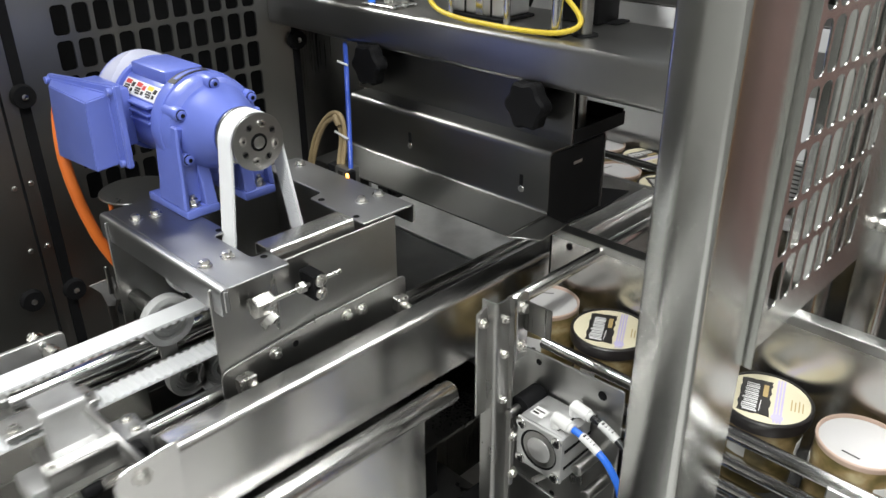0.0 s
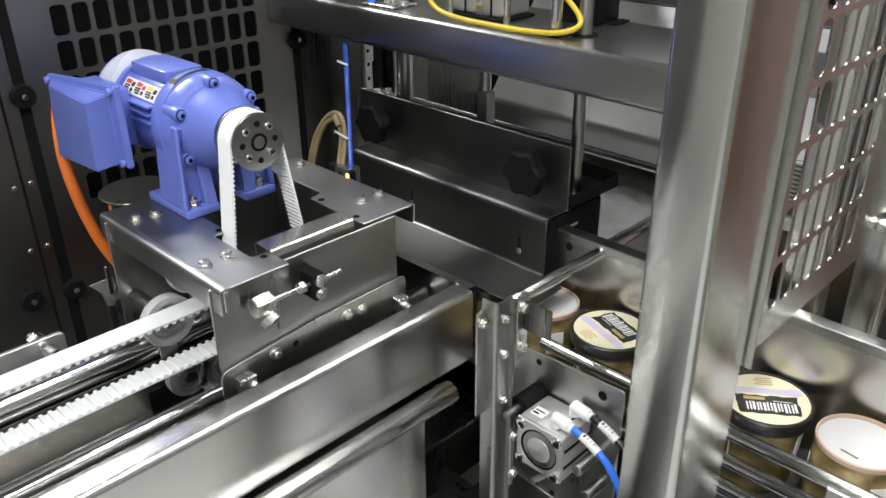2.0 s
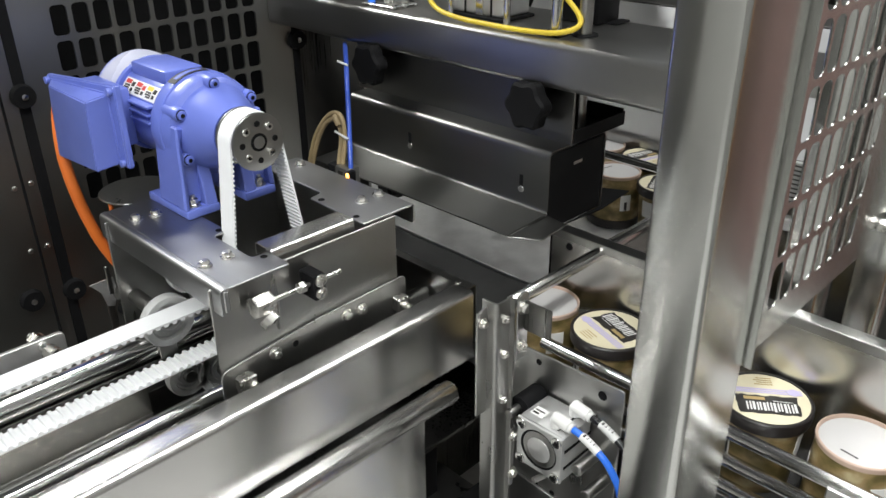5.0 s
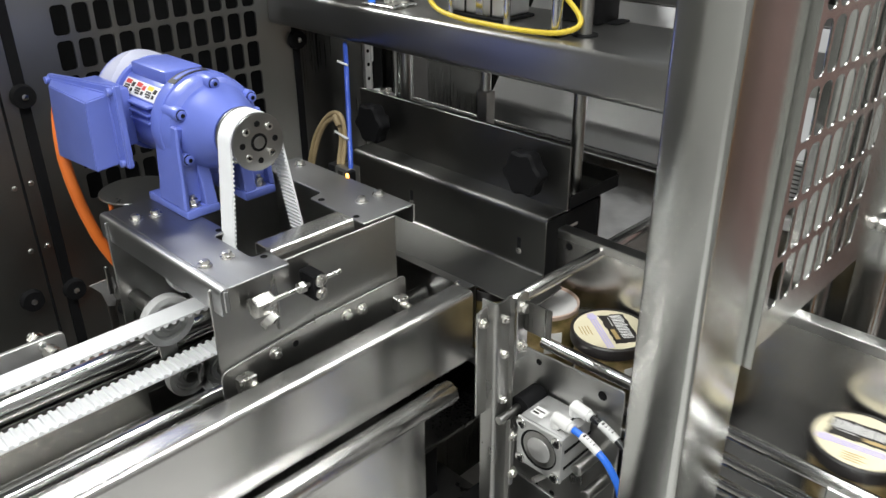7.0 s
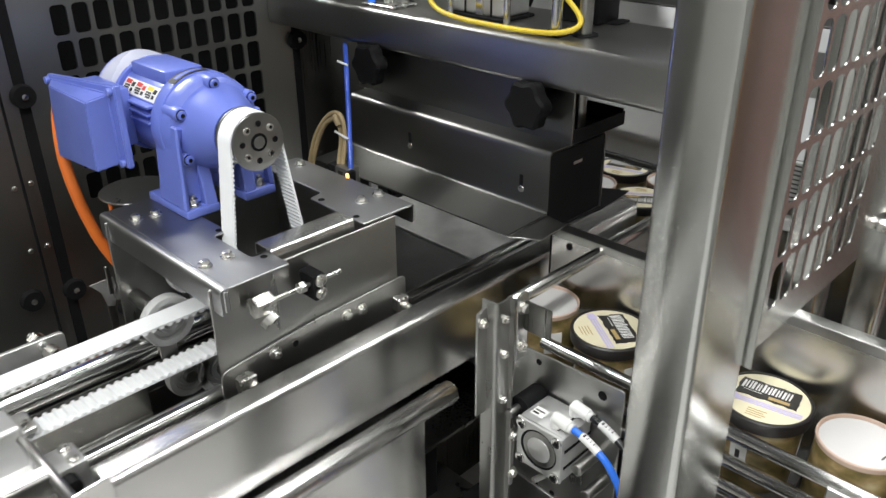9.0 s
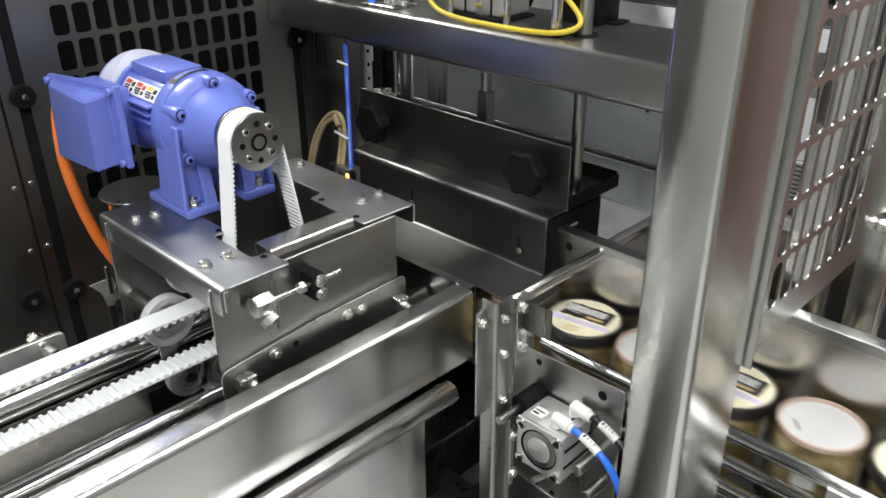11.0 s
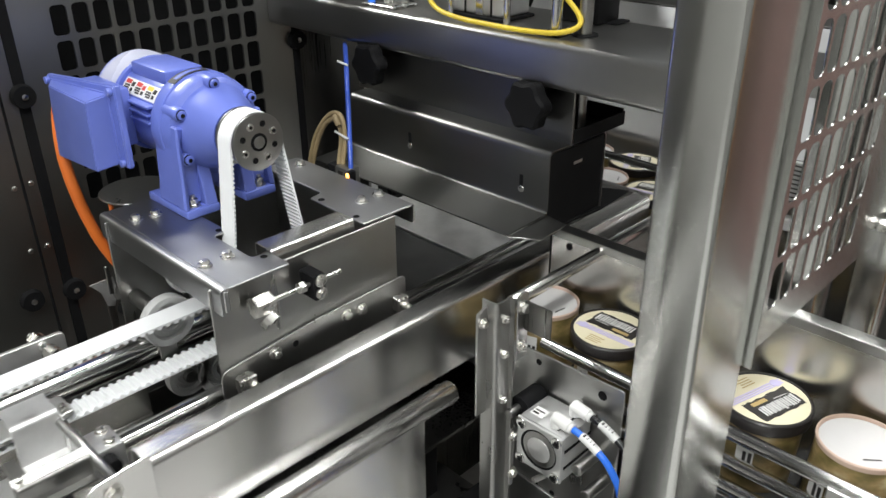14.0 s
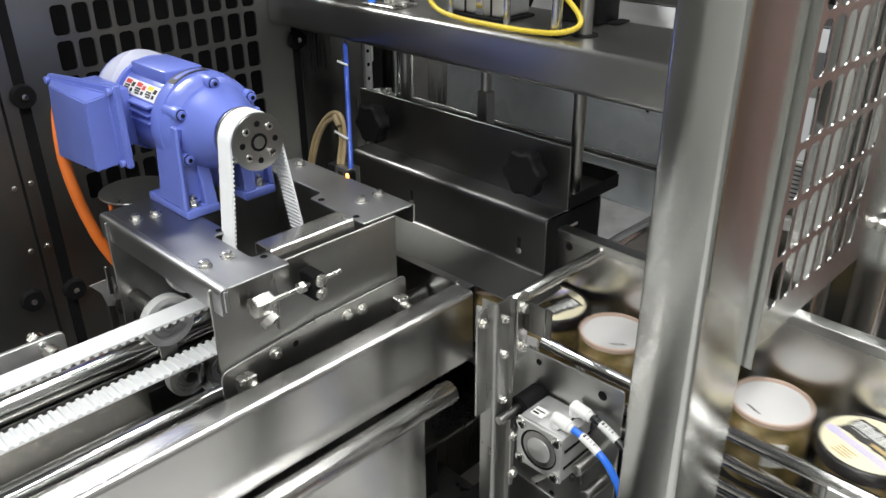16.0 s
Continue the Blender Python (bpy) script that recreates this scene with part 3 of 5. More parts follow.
    part("locknut", rod((0.438, 0.662, 1.159), (0.446, 0.662, 1.159), 0.0068, 6, bev=0.0006), ZINC, ts)
    part("screw_washer", rod((0.391, 0.656, 1.147), (0.394, 0.650, 1.141), 0.0115, 18), ZINC, ts)
    # belt rollers: dished nylon discs on pins that reach the far side plate
    for x, y, z, r in ((0.359, 0.834, 1.080, 0.0335), (0.372, 0.834, 0.993, 0.0290), (0.421, 0.834, 0.980, 0.0375), (0.396, 0.834, 1.135, 0.0280)):
        prof = [(0.0, -0.003), (r * 0.42, -0.003), (r * 0.46, -0.0035), (r * 0.50, -0.001), (r * 0.66, -0.001), (r * 0.72, -0.006), (r * 0.97, -0.006), (r, -0.0045), (r, 0.006), (0.0, 0.006)]
        ro = part("roller", lathe(prof, (x, y, z), "y", 40), NYLON, t, "white nylon belt roller")
        part("roller_pin", rod((x, y - 0.010, z), (x, 0.9175, z), r * 0.30, 20, bev=0.001), MILL, ro)
    part("roller_arm", box(0.348, 0.372, 0.848, 0.852, 1.02, 1.085, 0.001), MILL, t)
    part("guide_tube", rod((0.640, 0.722, 1.0295), (0.588, 0.722, 1.0295), 0.016, 24, bev=0.001), BLACK, t, "black shaft bushing")
    return t


drive_bracket()


def rail_bar():
    t = thing("guide_rail", (0.1, 0.868, 0.99), "polished round guide rail along the drive belt", "machine rail")
    part("rail", rod((-0.5, 0.868, 1.0335), (0.62, 0.868, 1.0335), 0.0165, 32, bev=0.001), CHROME, t)
    part("rail_support", box(-0.5, 0.60, 0.858, 0.878, 0.985, 1.016, 0.001), MILL, t)
    part("rail_foot", box(-0.5, 0.60, 0.845, 0.891, 0.8625, 0.985, 0.001), DULL, t)
    u = thing("drip_tray", (0.0, 0.77, 0.862), "bright folded steel tray below the belt", "machine tray")
    part("tray", fold([(-0.9, 0.842, 1.00), (-0.9, 0.842, 0.955), (-0.9, 0.700, 0.955), (-0.9, 0.700, 1.00)], (1.22, 0, 0), 0.002, 0.004), MIRROR, u)
    part("tray_foot", box(-0.9, 0.3, 0.76, 0.79, 0.8625, 0.9525, 0.001), DULL, u)


rail_bar()


def belt_clip():
    """Tail bracket with its clamping screws, beyond the upper belt."""
    t = thing("tail_bracket", (0.2, 0.93, 0.862), "grey steel bracket with two clamping screws", "machine bracket")
    pts = round_poly([(-0.3, 0.930, 1.028), (0.268, 0.930, 1.028), (0.268, 0.930, 1.063), (-0.3, 0.930, 1.063)], [0, 0.004, 0.008, 0])
    # Lighter metal stands in for the light that falls on the bar.
    part("bar", slab(pts, (0, 0.006, 0)), ALU, t, "bar in lighter metal for the light on it")
    part("foot", box(-0.3, -0.2, 0.93, 0.936, 0.8625, 1.0275, 0.001), MILL, t)
    part("foot", box(0.20, 0.25, 0.931, 0.935, 0.8625, 1.0275, 0.001), MILL, t)
    s = part("clamp_screw", rod((0.236, 0.955, 1.058), (0.246, 0.905, 1.048), 0.007, 14, bev=0.001), CHROME, t)
    part("clamp_nut", rod((0.2375, 0.948, 1.0566), (0.239, 0.940, 1.055), 0.011, 6), ZINC, s)
    part("clamp_nut", rod((0.243, 0.918, 1.0505), (0.246, 0.904, 1.048), 0.0105, 16), ZINC, s)
    v = thing("hose_clip", (0.33, 0.95, 0.862), "small steel clip plate with a black fitting", "machine bracket")
    part("clip_plate", slab([(0.3200, 0.96, 1.0937), (0.3517, 0.96, 1.0951), (0.3533, 0.96, 1.0757), (0.3471, 0.96, 1.0524), (0.3378, 0.96, 1.0564), (0.3329, 0.96, 1.0774)], (0, 0.002, 0), 0.0004), ALU, v)
    part("clip_bar", slab([(0.3420, 0.955, 1.0735), (0.3475, 0.955, 1.0733), (0.3470, 0.955, 1.1123), (0.3426, 0.955, 1.1139)], (0, 0.0045, 0), 0.0006), MILL, v)
    part("clip_foot", box(0.338, 0.348, 0.9622, 0.965, 0.8625, 1.08, 0.001), MILL, v)
    part("barrel", rod((0.3500, 0.955, 1.0725), (0.3800, 0.955, 1.0650), 0.0090, 20, bev=0.001), MILL, v)
    part("fitting", rod((0.363, 0.944, 1.044), (0.363, 0.966, 1.044), 0.0125, 20, bev=0.002), BLACK, v)
    part("fitting_face", rod((0.363, 0.943, 1.044), (0.363, 0.9439, 1.044), 0.0075, 18), DULL, v)


belt_clip()


# ---- drive motor ----
def motor():
    ax, az = 0.4725, 1.2945
    t = thing("gear_motor", (0.46, 0.88, 1.1945), "blue enamelled gear motor with terminal box", "motor")
    # gear case: a dome that leans from the flange to the output shaft
    bm, n, rings = bmesh.new(), 56, []
    for u, r, y in ((0, 0.0610, 0.893), (0, 0.0610, 0.863), (0.01, 0.0592, 0.858), (0.04, 0.0530, 0.854), (0.12, 0.0500, 0.847), (0.35, 0.0465, 0.835), (0.6, 0.0415, 0.822), (0.82, 0.0360, 0.811), (1, 0.0325, 0.803), (1, 0.0310, 0.7990)):
        cx, cz = ax + (0.4665 - ax) * u, az + (1.300 - az) * u
        rings.append([bm.verts.new((cx + r * math.cos(2 * math.pi * k / n), y, cz + r * math.sin(2 * math.pi * k / n))) for k in range(n)])
    for a, b in zip(rings, rings[1:]):
        for k in range(n):
            bm.faces.new((a[k], a[(k + 1) % n], b[(k + 1) % n], b[k]))
    bm.faces.new(rings[0])
    bm.faces.new(rings[-1])
    part("gear_case", bm, BLUE, t)
    part("seal_ring", rod((0.4665, 0.7935, 1.300), (0.4665, 0.7984, 1.300), 0.0300, 36, bev=0.001), DULL, t)
    gc = part("case_flange", rod((ax, 0.877, az), (ax, 0.899, az), 0.0632, 56, bev=0.003), BLUE, t)
    for a in (31, 91, 151, 211, 271, 331):
        c, q = math.cos(radians(a)), math.sin(radians(a))
        bx, bz = ax + 0.0545 * c, az + 0.0545 * q
        lug = part("lug", rod((bx, 0.8465, bz), (bx, 0.883, bz), 0.0082, 20, bev=0.0015), BLUE, t)
        part("cap_screw", rod((bx, 0.8465, bz), (bx, 0.8425, bz), 0.0055, 18, bev=0.0008), BLUE, lug)
        part("screw_gap", rod((bx, 0.8464, bz), (bx, 0.8460, bz), 0.0066, 18), BLACK, lug)
        part("hex_socket", rod((bx, 0.8424, bz), (bx, 0.8421, bz), 0.0028, 6), BLACK, lug)
    # stator housing and fan cover
    hb = rod((ax, 0.899, az), (ax, 1.000, az), 0.0565, 56, bev=0.003)
    part("stator_housing", hb, BLUE, t)
    part("top_rib", box(ax - 0.031, ax + 0.021, 0.905, 0.994, az + 0.044, az + 0.0630, 0.004, 2), BLUE, t)
    for dz in (0.022, 0.012, 0.002):
        part("side_rib", box(ax - 0.0600, ax - 0.046, 0.908, 0.994, az + dz, az + dz + 0.004, 0.001), BLUE, t)
    fc = part("fan_cover", lathe([(0.0, 1.066), (0.047, 1.066), (0.0600, 1.055), (0.0620, 1.049), (0.0620, 0.998), (0.0612, 0.996), (0.0, 0.996)], (ax, 0, az), "y", 56), BLUE, t)
    # Painted highlight: the cover itself is plain blue, its top reflects a lamp.
    part("fan_ring", lathe([(0.0621, 1.046), (0.0627, 1.046), (0.0627, 1.002), (0.0621, 1.002)], (ax, 0, az), "y", 56), COWL_GLEAM, fc, "pale band painted for the lamp highlight on the fan cover")
    # mounting feet: a cast leg with a rib along its outer edge and a flat pad
    for q in (-1, 1):
        pts = [(ax + q * 0.056, 0.853, az + 0.012), (ax + q * 0.060, 0.853, az - 0.03), (ax + q * 0.064, 0.853, 1.206), (ax + q * 0.018, 0.853, 1.206), (ax + q * 0.024, 0.853, az - 0.05), (ax + q * 0.030, 0.853, az - 0.03)]
        f = part("foot", slab(pts, (0, 0.050, 0), 0.003), BLUE, t)
        xa, xb = sorted((ax + q * 0.0635, ax + q * 0.018))
        part("foot_pad", box(xa, xb, 0.838, 0.937, 1.1946, 1.206, 0.003, 2), BLUE, f)
        rib = [(ax + q * 0.0640, 0.840, 1.205), (ax + q * 0.0575, 0.840, 1.205), (ax + q * 0.0530, 0.846, az - 0.004), (ax + q * 0.0400, 0.846, az + 0.010), (ax + q * 0.0580, 0.846, az + 0.014), (ax + q * 0.0610, 0.843, az - 0.02)]
        part("foot_rib", slab(rib, (0, 0.018, 0), 0.0022), BLUE, f)
        buttress = [(ax + q * 0.036, 0.852, az - 0.028), (ax + q * 0.036, 0.840, 1.2055), (ax + q * 0.036, 0.856, 1.2055)]
        part("buttress", slab(buttress, (-q * 0.016, 0, 0), 0.0012), BLUE, f)
        hex_bolt(f, (ax + q * 0.047, 0.8515, 1.206), (0, 0, 1), 0.010, 0.008, tip=0.006)
    part("front_web", box(ax - 0.034, ax + 0.034, 0.875, 0.895, 1.215, az - 0.03, 0.004, 2), BLUE, t)
    # terminal box
    tb = part("terminal_base", box(0.383, 0.418, 0.955, 1.045, 1.262, 1.335, 0.004, 2), BLUE, t)
    cover = bmesh.new()
    rim_yz = ((0.901, 1.2535), (1.098, 1.2540), (1.104, 1.3330), (0.901, 1.3550))
    big = [(0.384, y, z) for y, z in rim_yz]
    mid = [(0.3755, y, z) for y, z in rim_yz]
    top = [(0.3745, y, z) for y, z in ((0.917, 1.2570), (1.084, 1.2570), (1.088, 1.3290), (0.917, 1.3430))]
    out = [(0.346, y, z) for y, z in ((0.922, 1.2525), (1.036, 1.2440), (1.018, 1.3400), (0.915, 1.3390))]
    rings = [[cover.verts.new(p) for p in ring] for ring in (big, mid, top, out)]
    for a, b in zip(rings, rings[1:]):
        for k in range(4):
            cover.faces.new((a[k], a[(k + 1) % 4], b[(k + 1) % 4], b[k]))
    cover.faces.new(rings[0])
    cover.faces.new(rings[-1])
    bmesh.ops.bevel(cover, geom=cover.edges[:], offset=0.0065, segments=3, affect="EDGES", clamp_overlap=True)
    cv = part("terminal_cover", cover, BLUE, t)
    for y, z in ((0.909, 1.347), (1.095, 1.327), (0.908, 1.2605), (1.091, 1.260)):
        part("cover_screw", rod((0.3755, y, z), (0.3695, y, z), 0.0048, 16, bev=0.001), BLUE, cv)
    # pull-out sticker with warning fields
    st = thing("warning_sticker", (0.415, 0.93, 1.34), "white warning sticker with red, yellow and black fields", "sticker")
    c0, r = Vector((ax, 0, az)), 0.0566

    def patch(y0, y1, a0, a1, lift):
        bm, n = bmesh.new(), 6
        ring = []
        for k in range(n + 1):
            a = radians(a0 + (a1 - a0) * k / n)
            d = Vector((math.cos(a), 0, math.sin(a)))
            ring.append([bm.verts.new(c0 + d * (r + q) + Vector((0, y, 0))) for y in (y0, y1) for q in (0, lift)])
        for a, b in zip(ring, ring[1:]):
            bm.faces.new((a[1], a[3], b[3], b[1]))
            bm.faces.new((a[0], b[0], b[2], a[2]))
            bm.faces.new((a[0], a[1], b[1], b[0]))
            bm.faces.new((a[2], b[2], b[3], a[3]))
        bm.faces.new(ring[0][:2] + [ring[0][3], ring[0][2]])
        bm.faces.new(ring[-1][:2] + [ring[-1][3], ring[-1][2]])
        return bm

    part("paper", patch(0.905, 0.992, 130, 150, 0.0006), PAPER, st)
    for k, (ink) in enumerate((RED_INK, RED_INK, YELLOW_INK)):
        y0 = 0.9640 - k * 0.0275
        part("warning_field", patch(y0 + 0.012, y0 + 0.0255, 132, 137.5, 0.0009), ink, st)
        for a in (139.0, 142.0, 145.0):
            part("text_line", patch(y0 + 0.012, y0 + 0.0250 - 0.003 * (a > 144), a, a + 2.2, 0.0009), BLACK_INK, st)
        part("symbol", patch(y0 + 0.0020, y0 + 0.0095, 134, 140, 0.0009), BLACK_INK if k != 1 else RED_INK, st)
        part("symbol", patch(y0 + 0.0030, y0 + 0.0085, 142, 146.5, 0.0009), BLACK_INK, st)
    np_ = thing("name_plate", (0.46, 0.842, 1.37), "dark curved name plate with a pale worn legend", "sticker")
    r = 0.0634
    part("plate", patch(0.879, 0.895, 78, 122, 0.0007), BLACK_INK, np_)
    part("legend_bar", patch(0.883, 0.890, 84, 116, 0.001), BLUE, np_)
    return t


motor()


def drive_pulley():
    cx, cz = 0.4665, 1.3000
    t = thing("drive_pulley", (cx, 0.7725, cz), "round steel toothed pulley on the motor shaft", "pulley")
    part("flange", rod((cx, 0.7550, cz), (cx, 0.7590, cz), 0.0335, 48, bev=0.0008), MILL, t)
    part("rim", rod((cx, 0.7590, cz), (cx, 0.7880, cz), 0.0295, 40), MILL, t)
    part("rear_flange", rod((cx, 0.7880, cz), (cx, 0.7920, cz), 0.0335, 48, bev=0.0008), MILL, t)
    part("bore", rod((cx, 0.7549, cz), (cx, 0.7542, cz), 0.0105, 28), BLACK, t)
    part("shaft_end", rod((cx, 0.7546, cz), (cx, 0.7532, cz), 0.0072, 24, bev=0.001), MILL, t)
    for k in range(8):
        a = radians(45 * (k + 1))
        x, z = cx + 0.0215 * math.cos(a), cz + 0.0215 * math.sin(a)
        if k % 2:
            part("hole", rod((x, 0.7549, z), (x, 0.7544, z), 0.0036, 16), BLACK, t)
        else:
            sc = part("screw", rod((x, 0.7550, z), (x, 0.7530, z), 0.0044, 16, bev=0.0006), ZINC, t)
            part("hex_socket", rod((x, 0.7529, z), (x, 0.7526, z), 0.0022, 6), BLACK, sc)
    part("shaft", rod((cx, 0.7920, cz), (cx, 0.8140, cz), 0.0135, 24), MILL, t)
    return t


PULLEY = drive_pulley()


# ---- toothed belts: a smooth band and the teeth that run round it ----
class Loop:
    """Open belt round two wheels of one plane y = const; s runs along it."""

    def __init__(self, ca, ra, cb, rb):
        self.ca, self.cb, self.ra, self.rb = Vector(ca), Vector(cb), ra, rb
        d = self.cb - self.ca
        self.dist = d.length
        self.phi = math.atan2(d[1], d[0])
        self.beta = math.acos((ra - rb) / self.dist)
        self.straight = math.sqrt(self.dist ** 2 - (ra - rb) ** 2)
        self.arc_a = ra * (2 * math.pi - 2 * self.beta)
        self.arc_b = rb * 2 * self.beta
        self.length = 2 * self.straight + self.arc_a + self.arc_b

    def at(self, s):
        """Point and outward angle at the distance s."""
        s %= self.length
        a1, a2 = self.phi + self.beta, self.phi - self.beta
        if s < self.arc_a:
            ang = a1 + s / self.ra
            return self.ca + self.ra * Vector((math.cos(ang), math.sin(ang))), ang
        s -= self.arc_a
        if s < self.straight:
            p = self.ca + self.ra * Vector((math.cos(a2), math.sin(a2)))
            q = self.cb + self.rb * Vector((math.cos(a2), math.sin(a2)))
            return p.lerp(q, s / self.straight), a2
        s -= self.straight
        if s < self.arc_b:
            ang = a2 + s / self.rb
            return self.cb + self.rb * Vector((math.cos(ang), math.sin(ang))), ang
        s -= self.arc_b
        p = self.cb + self.rb * Vector((math.cos(a1), math.sin(a1)))
        q = self.ca + self.ra * Vector((math.cos(a1), math.sin(a1)))
        return p.lerp(q, s / self.straight), a1


def belt(name, loop, y0, y1, thick, tooth_h, tooth_w, pitch, label):
    at = (loop.ca[0], (y0 + y1) / 2, loop.ca[1])
    t = thing(name, at, label, "drive belt")
    bm, n = bmesh.new(), 160
    rings = []
    for k in range(n):
        p, a = loop.at(loop.length * k / n)
        d = Vector((math.cos(a), math.sin(a)))
        rings.append([bm.verts.new((q[0], y, q[1])) for q in (p, p + d * thick) for y in (y0, y1)])
    for k in range(n):
        a, b = rings[k], rings[(k + 1) % n]
        for i, j in ((0, 1), (1, 3), (3, 2), (2, 0)):
            bm.faces.new((a[i], a[j], b[j], b[i]))
    part("band", bm, BELT, t)
    count = round(loop.length / pitch)
    tooth = bmesh.new()
    w0, w1, m = tooth_w, tooth_w * 0.62, (y1 - y0) / 2
    pts = [(0.0002, -m, -w0 / 2), (0.0002, -m, w0 / 2), (-tooth_h, -m, w1 / 2), (-tooth_h, -m, -w1 / 2)]
    slab(pts, (0, 2 * m, 0), 0, tooth)
    bmesh.ops.recalc_face_normals(tooth, faces=tooth.faces)
    me = bpy.data.meshes.new("tooth")
    tooth.to_mesh(me)
    tooth.free()
    me.materials.append(BELT)
    teeth = []
    for k in range(count):
        ob = new("tooth", me)
        ob.parent = t
        teeth.append(ob)
    return t, teeth, count


def tooth_pose(loop, s):
    p, a = loop.at(s)
    return Matrix.Translation((p[0] - loop.ca[0], 0, p[1] - loop.ca[1])) @ Matrix.Rotation(-a, 4, "Y")


LONG_LOOP = Loop((0.440, 1.0675), 0.0335, (-0.12, 1.0675), 0.0335)
LONG_BELT, LONG_TEETH, LONG_COUNT = belt("carriage_belt", LONG_LOOP, 0.791, 0.822, 0.0022, 0.0032, 0.0062, 0.0104, "white toothed belt that pulls the pusher carriage")
DRIVE_LOOP = Loop((0.4665, 1.3000), 0.0312, (0.473, 1.075), 0.060)
DRIVE_BELT, DRIVE_TEETH, DRIVE_COUNT = belt("motor_belt", DRIVE_LOOP, 0.7605, 0.7865, 0.0022, 0.0017, 0.0030, 0.0055, "white toothed belt from the motor pulley downwards")
for wheel_x in (-0.12, 0.440):
    w_ = thing("belt_pulley", (wheel_x, 0.806, 1.0675), "grey steel belt pulley of the carriage drive", "pulley")
    part("wheel", rod((wheel_x, 0.790, 1.0675), (wheel_x, 0.823, 1.0675), 0.0298, 36), MILL, w_)
    part("axle", rod((wheel_x, 0.789, 1.0675), (wheel_x, 0.915, 1.0675), 0.008, 18), MILL, w_)
    part("axle_block", box(wheel_x - 0.02, wheel_x + 0.02, 0.895, 0.915, 0.8625, 1.09, 0.001), MILL, w_)
w_ = thing("driven_pulley", (0.473, 0.773, 1.075), "grey steel driven pulley inside the bracket", "pulley")
part("wheel", rod((0.473, 0.760, 1.075), (0.473, 0.787, 1.075), 0.0578, 40), MILL, w_)
part("axle", rod((0.473, 0.684, 1.075), (0.473, 0.800, 1.075), 0.009, 18), MILL, w_)


# ---- lifting gate ----
UP = 0.0914


def gate():
    """Built in its raised place."""
    y0, y1 = 0.575, 0.967
    t = thing("lifting_gate", (0.80, 0.77, 1.166), "brushed steel lifting gate with a front flange, shade put into its colour", "machine gate")
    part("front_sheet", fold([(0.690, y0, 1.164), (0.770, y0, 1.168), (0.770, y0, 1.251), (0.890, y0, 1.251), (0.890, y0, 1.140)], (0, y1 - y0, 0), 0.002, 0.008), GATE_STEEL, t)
    part("flange_tip", slab([(0.690, 0.5745, 1.1622), (0.712, 0.538, 1.1622), (0.765, 0.541, 1.1642), (0.7685, 0.5745, 1.1652)], (0, 0, 0.002), 0.0004), GATE_STEEL, t)
    # End sheet and foot have their shade put into the colour.
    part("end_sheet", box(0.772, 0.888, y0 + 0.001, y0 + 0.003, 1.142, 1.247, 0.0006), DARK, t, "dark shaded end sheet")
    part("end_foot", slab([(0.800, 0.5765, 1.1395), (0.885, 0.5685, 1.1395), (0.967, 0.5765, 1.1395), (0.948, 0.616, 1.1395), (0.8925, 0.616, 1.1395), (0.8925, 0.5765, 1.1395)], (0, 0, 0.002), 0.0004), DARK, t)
    for y, z in ((0.831, 1.214), (0.619, 1.206)):
        s = part("slot", box(0.7678, 0.7694, y - 0.0030, y + 0.0030, z - 0.012, z + 0.006, 0), BLACK, t)
        part("slot_screw", rod((0.769, y, z - 0.014), (0.7665, y, z - 0.014), 0.0045, 14, bev=0.0008), ZINC, s)
    part("slot", box(0.822, 0.840, y0 + 0.0005, y0 + 0.0009, 1.222, 1.226, 0), ZINC, t)
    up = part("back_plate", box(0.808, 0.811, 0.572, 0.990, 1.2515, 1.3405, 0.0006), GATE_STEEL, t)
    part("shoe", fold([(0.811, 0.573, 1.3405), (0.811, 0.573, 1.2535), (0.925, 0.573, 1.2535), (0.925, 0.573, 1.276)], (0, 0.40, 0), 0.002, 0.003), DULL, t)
    # Shoe end: shade put into the colour too.
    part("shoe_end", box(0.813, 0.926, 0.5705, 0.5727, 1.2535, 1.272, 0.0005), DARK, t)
    for y in (0.622, 0.928):
        k = part("knob_stem", rod((0.808, y, 1.302), (0.788, y, 1.302), 0.008, 16), BLACK, t)
        bm = bmesh.new()
        pts = []
        for i in range(70):
            a = 2 * math.pi * i / 70
            r = 0.0298 + 0.0026 * math.cos(6 * a + 0.5)
            pts.append((0.790, y + r * math.cos(a), 1.302 + r * math.sin(a)))
        slab(pts, (-0.022, 0, 0), 0.0034, bm)
        part("star_knob", bm, BLACK, k, "black star knob")
    for y in (0.592, 0.756, 0.925):
        rr = part("lift_rod", rod((0.850, y, 1.2555), (0.850, y, 1.52), 0.0086, 24, bev=0.0008) if y != 0.756 else box(0.841, 0.859, y - 0.0095, y + 0.0095, 1.2555, 1.372, 0.001), MILL, t)
        part("rod_collar", rod((0.850, y, 1.2556), (0.850, y, 1.262), 0.0115, 20, bev=0.001) if y != 0.756 else rod((0.850, y, 1.3722), (0.850, y, 1.52), 0.0075, 20), MILL, rr)
    return t


GATE = gate()


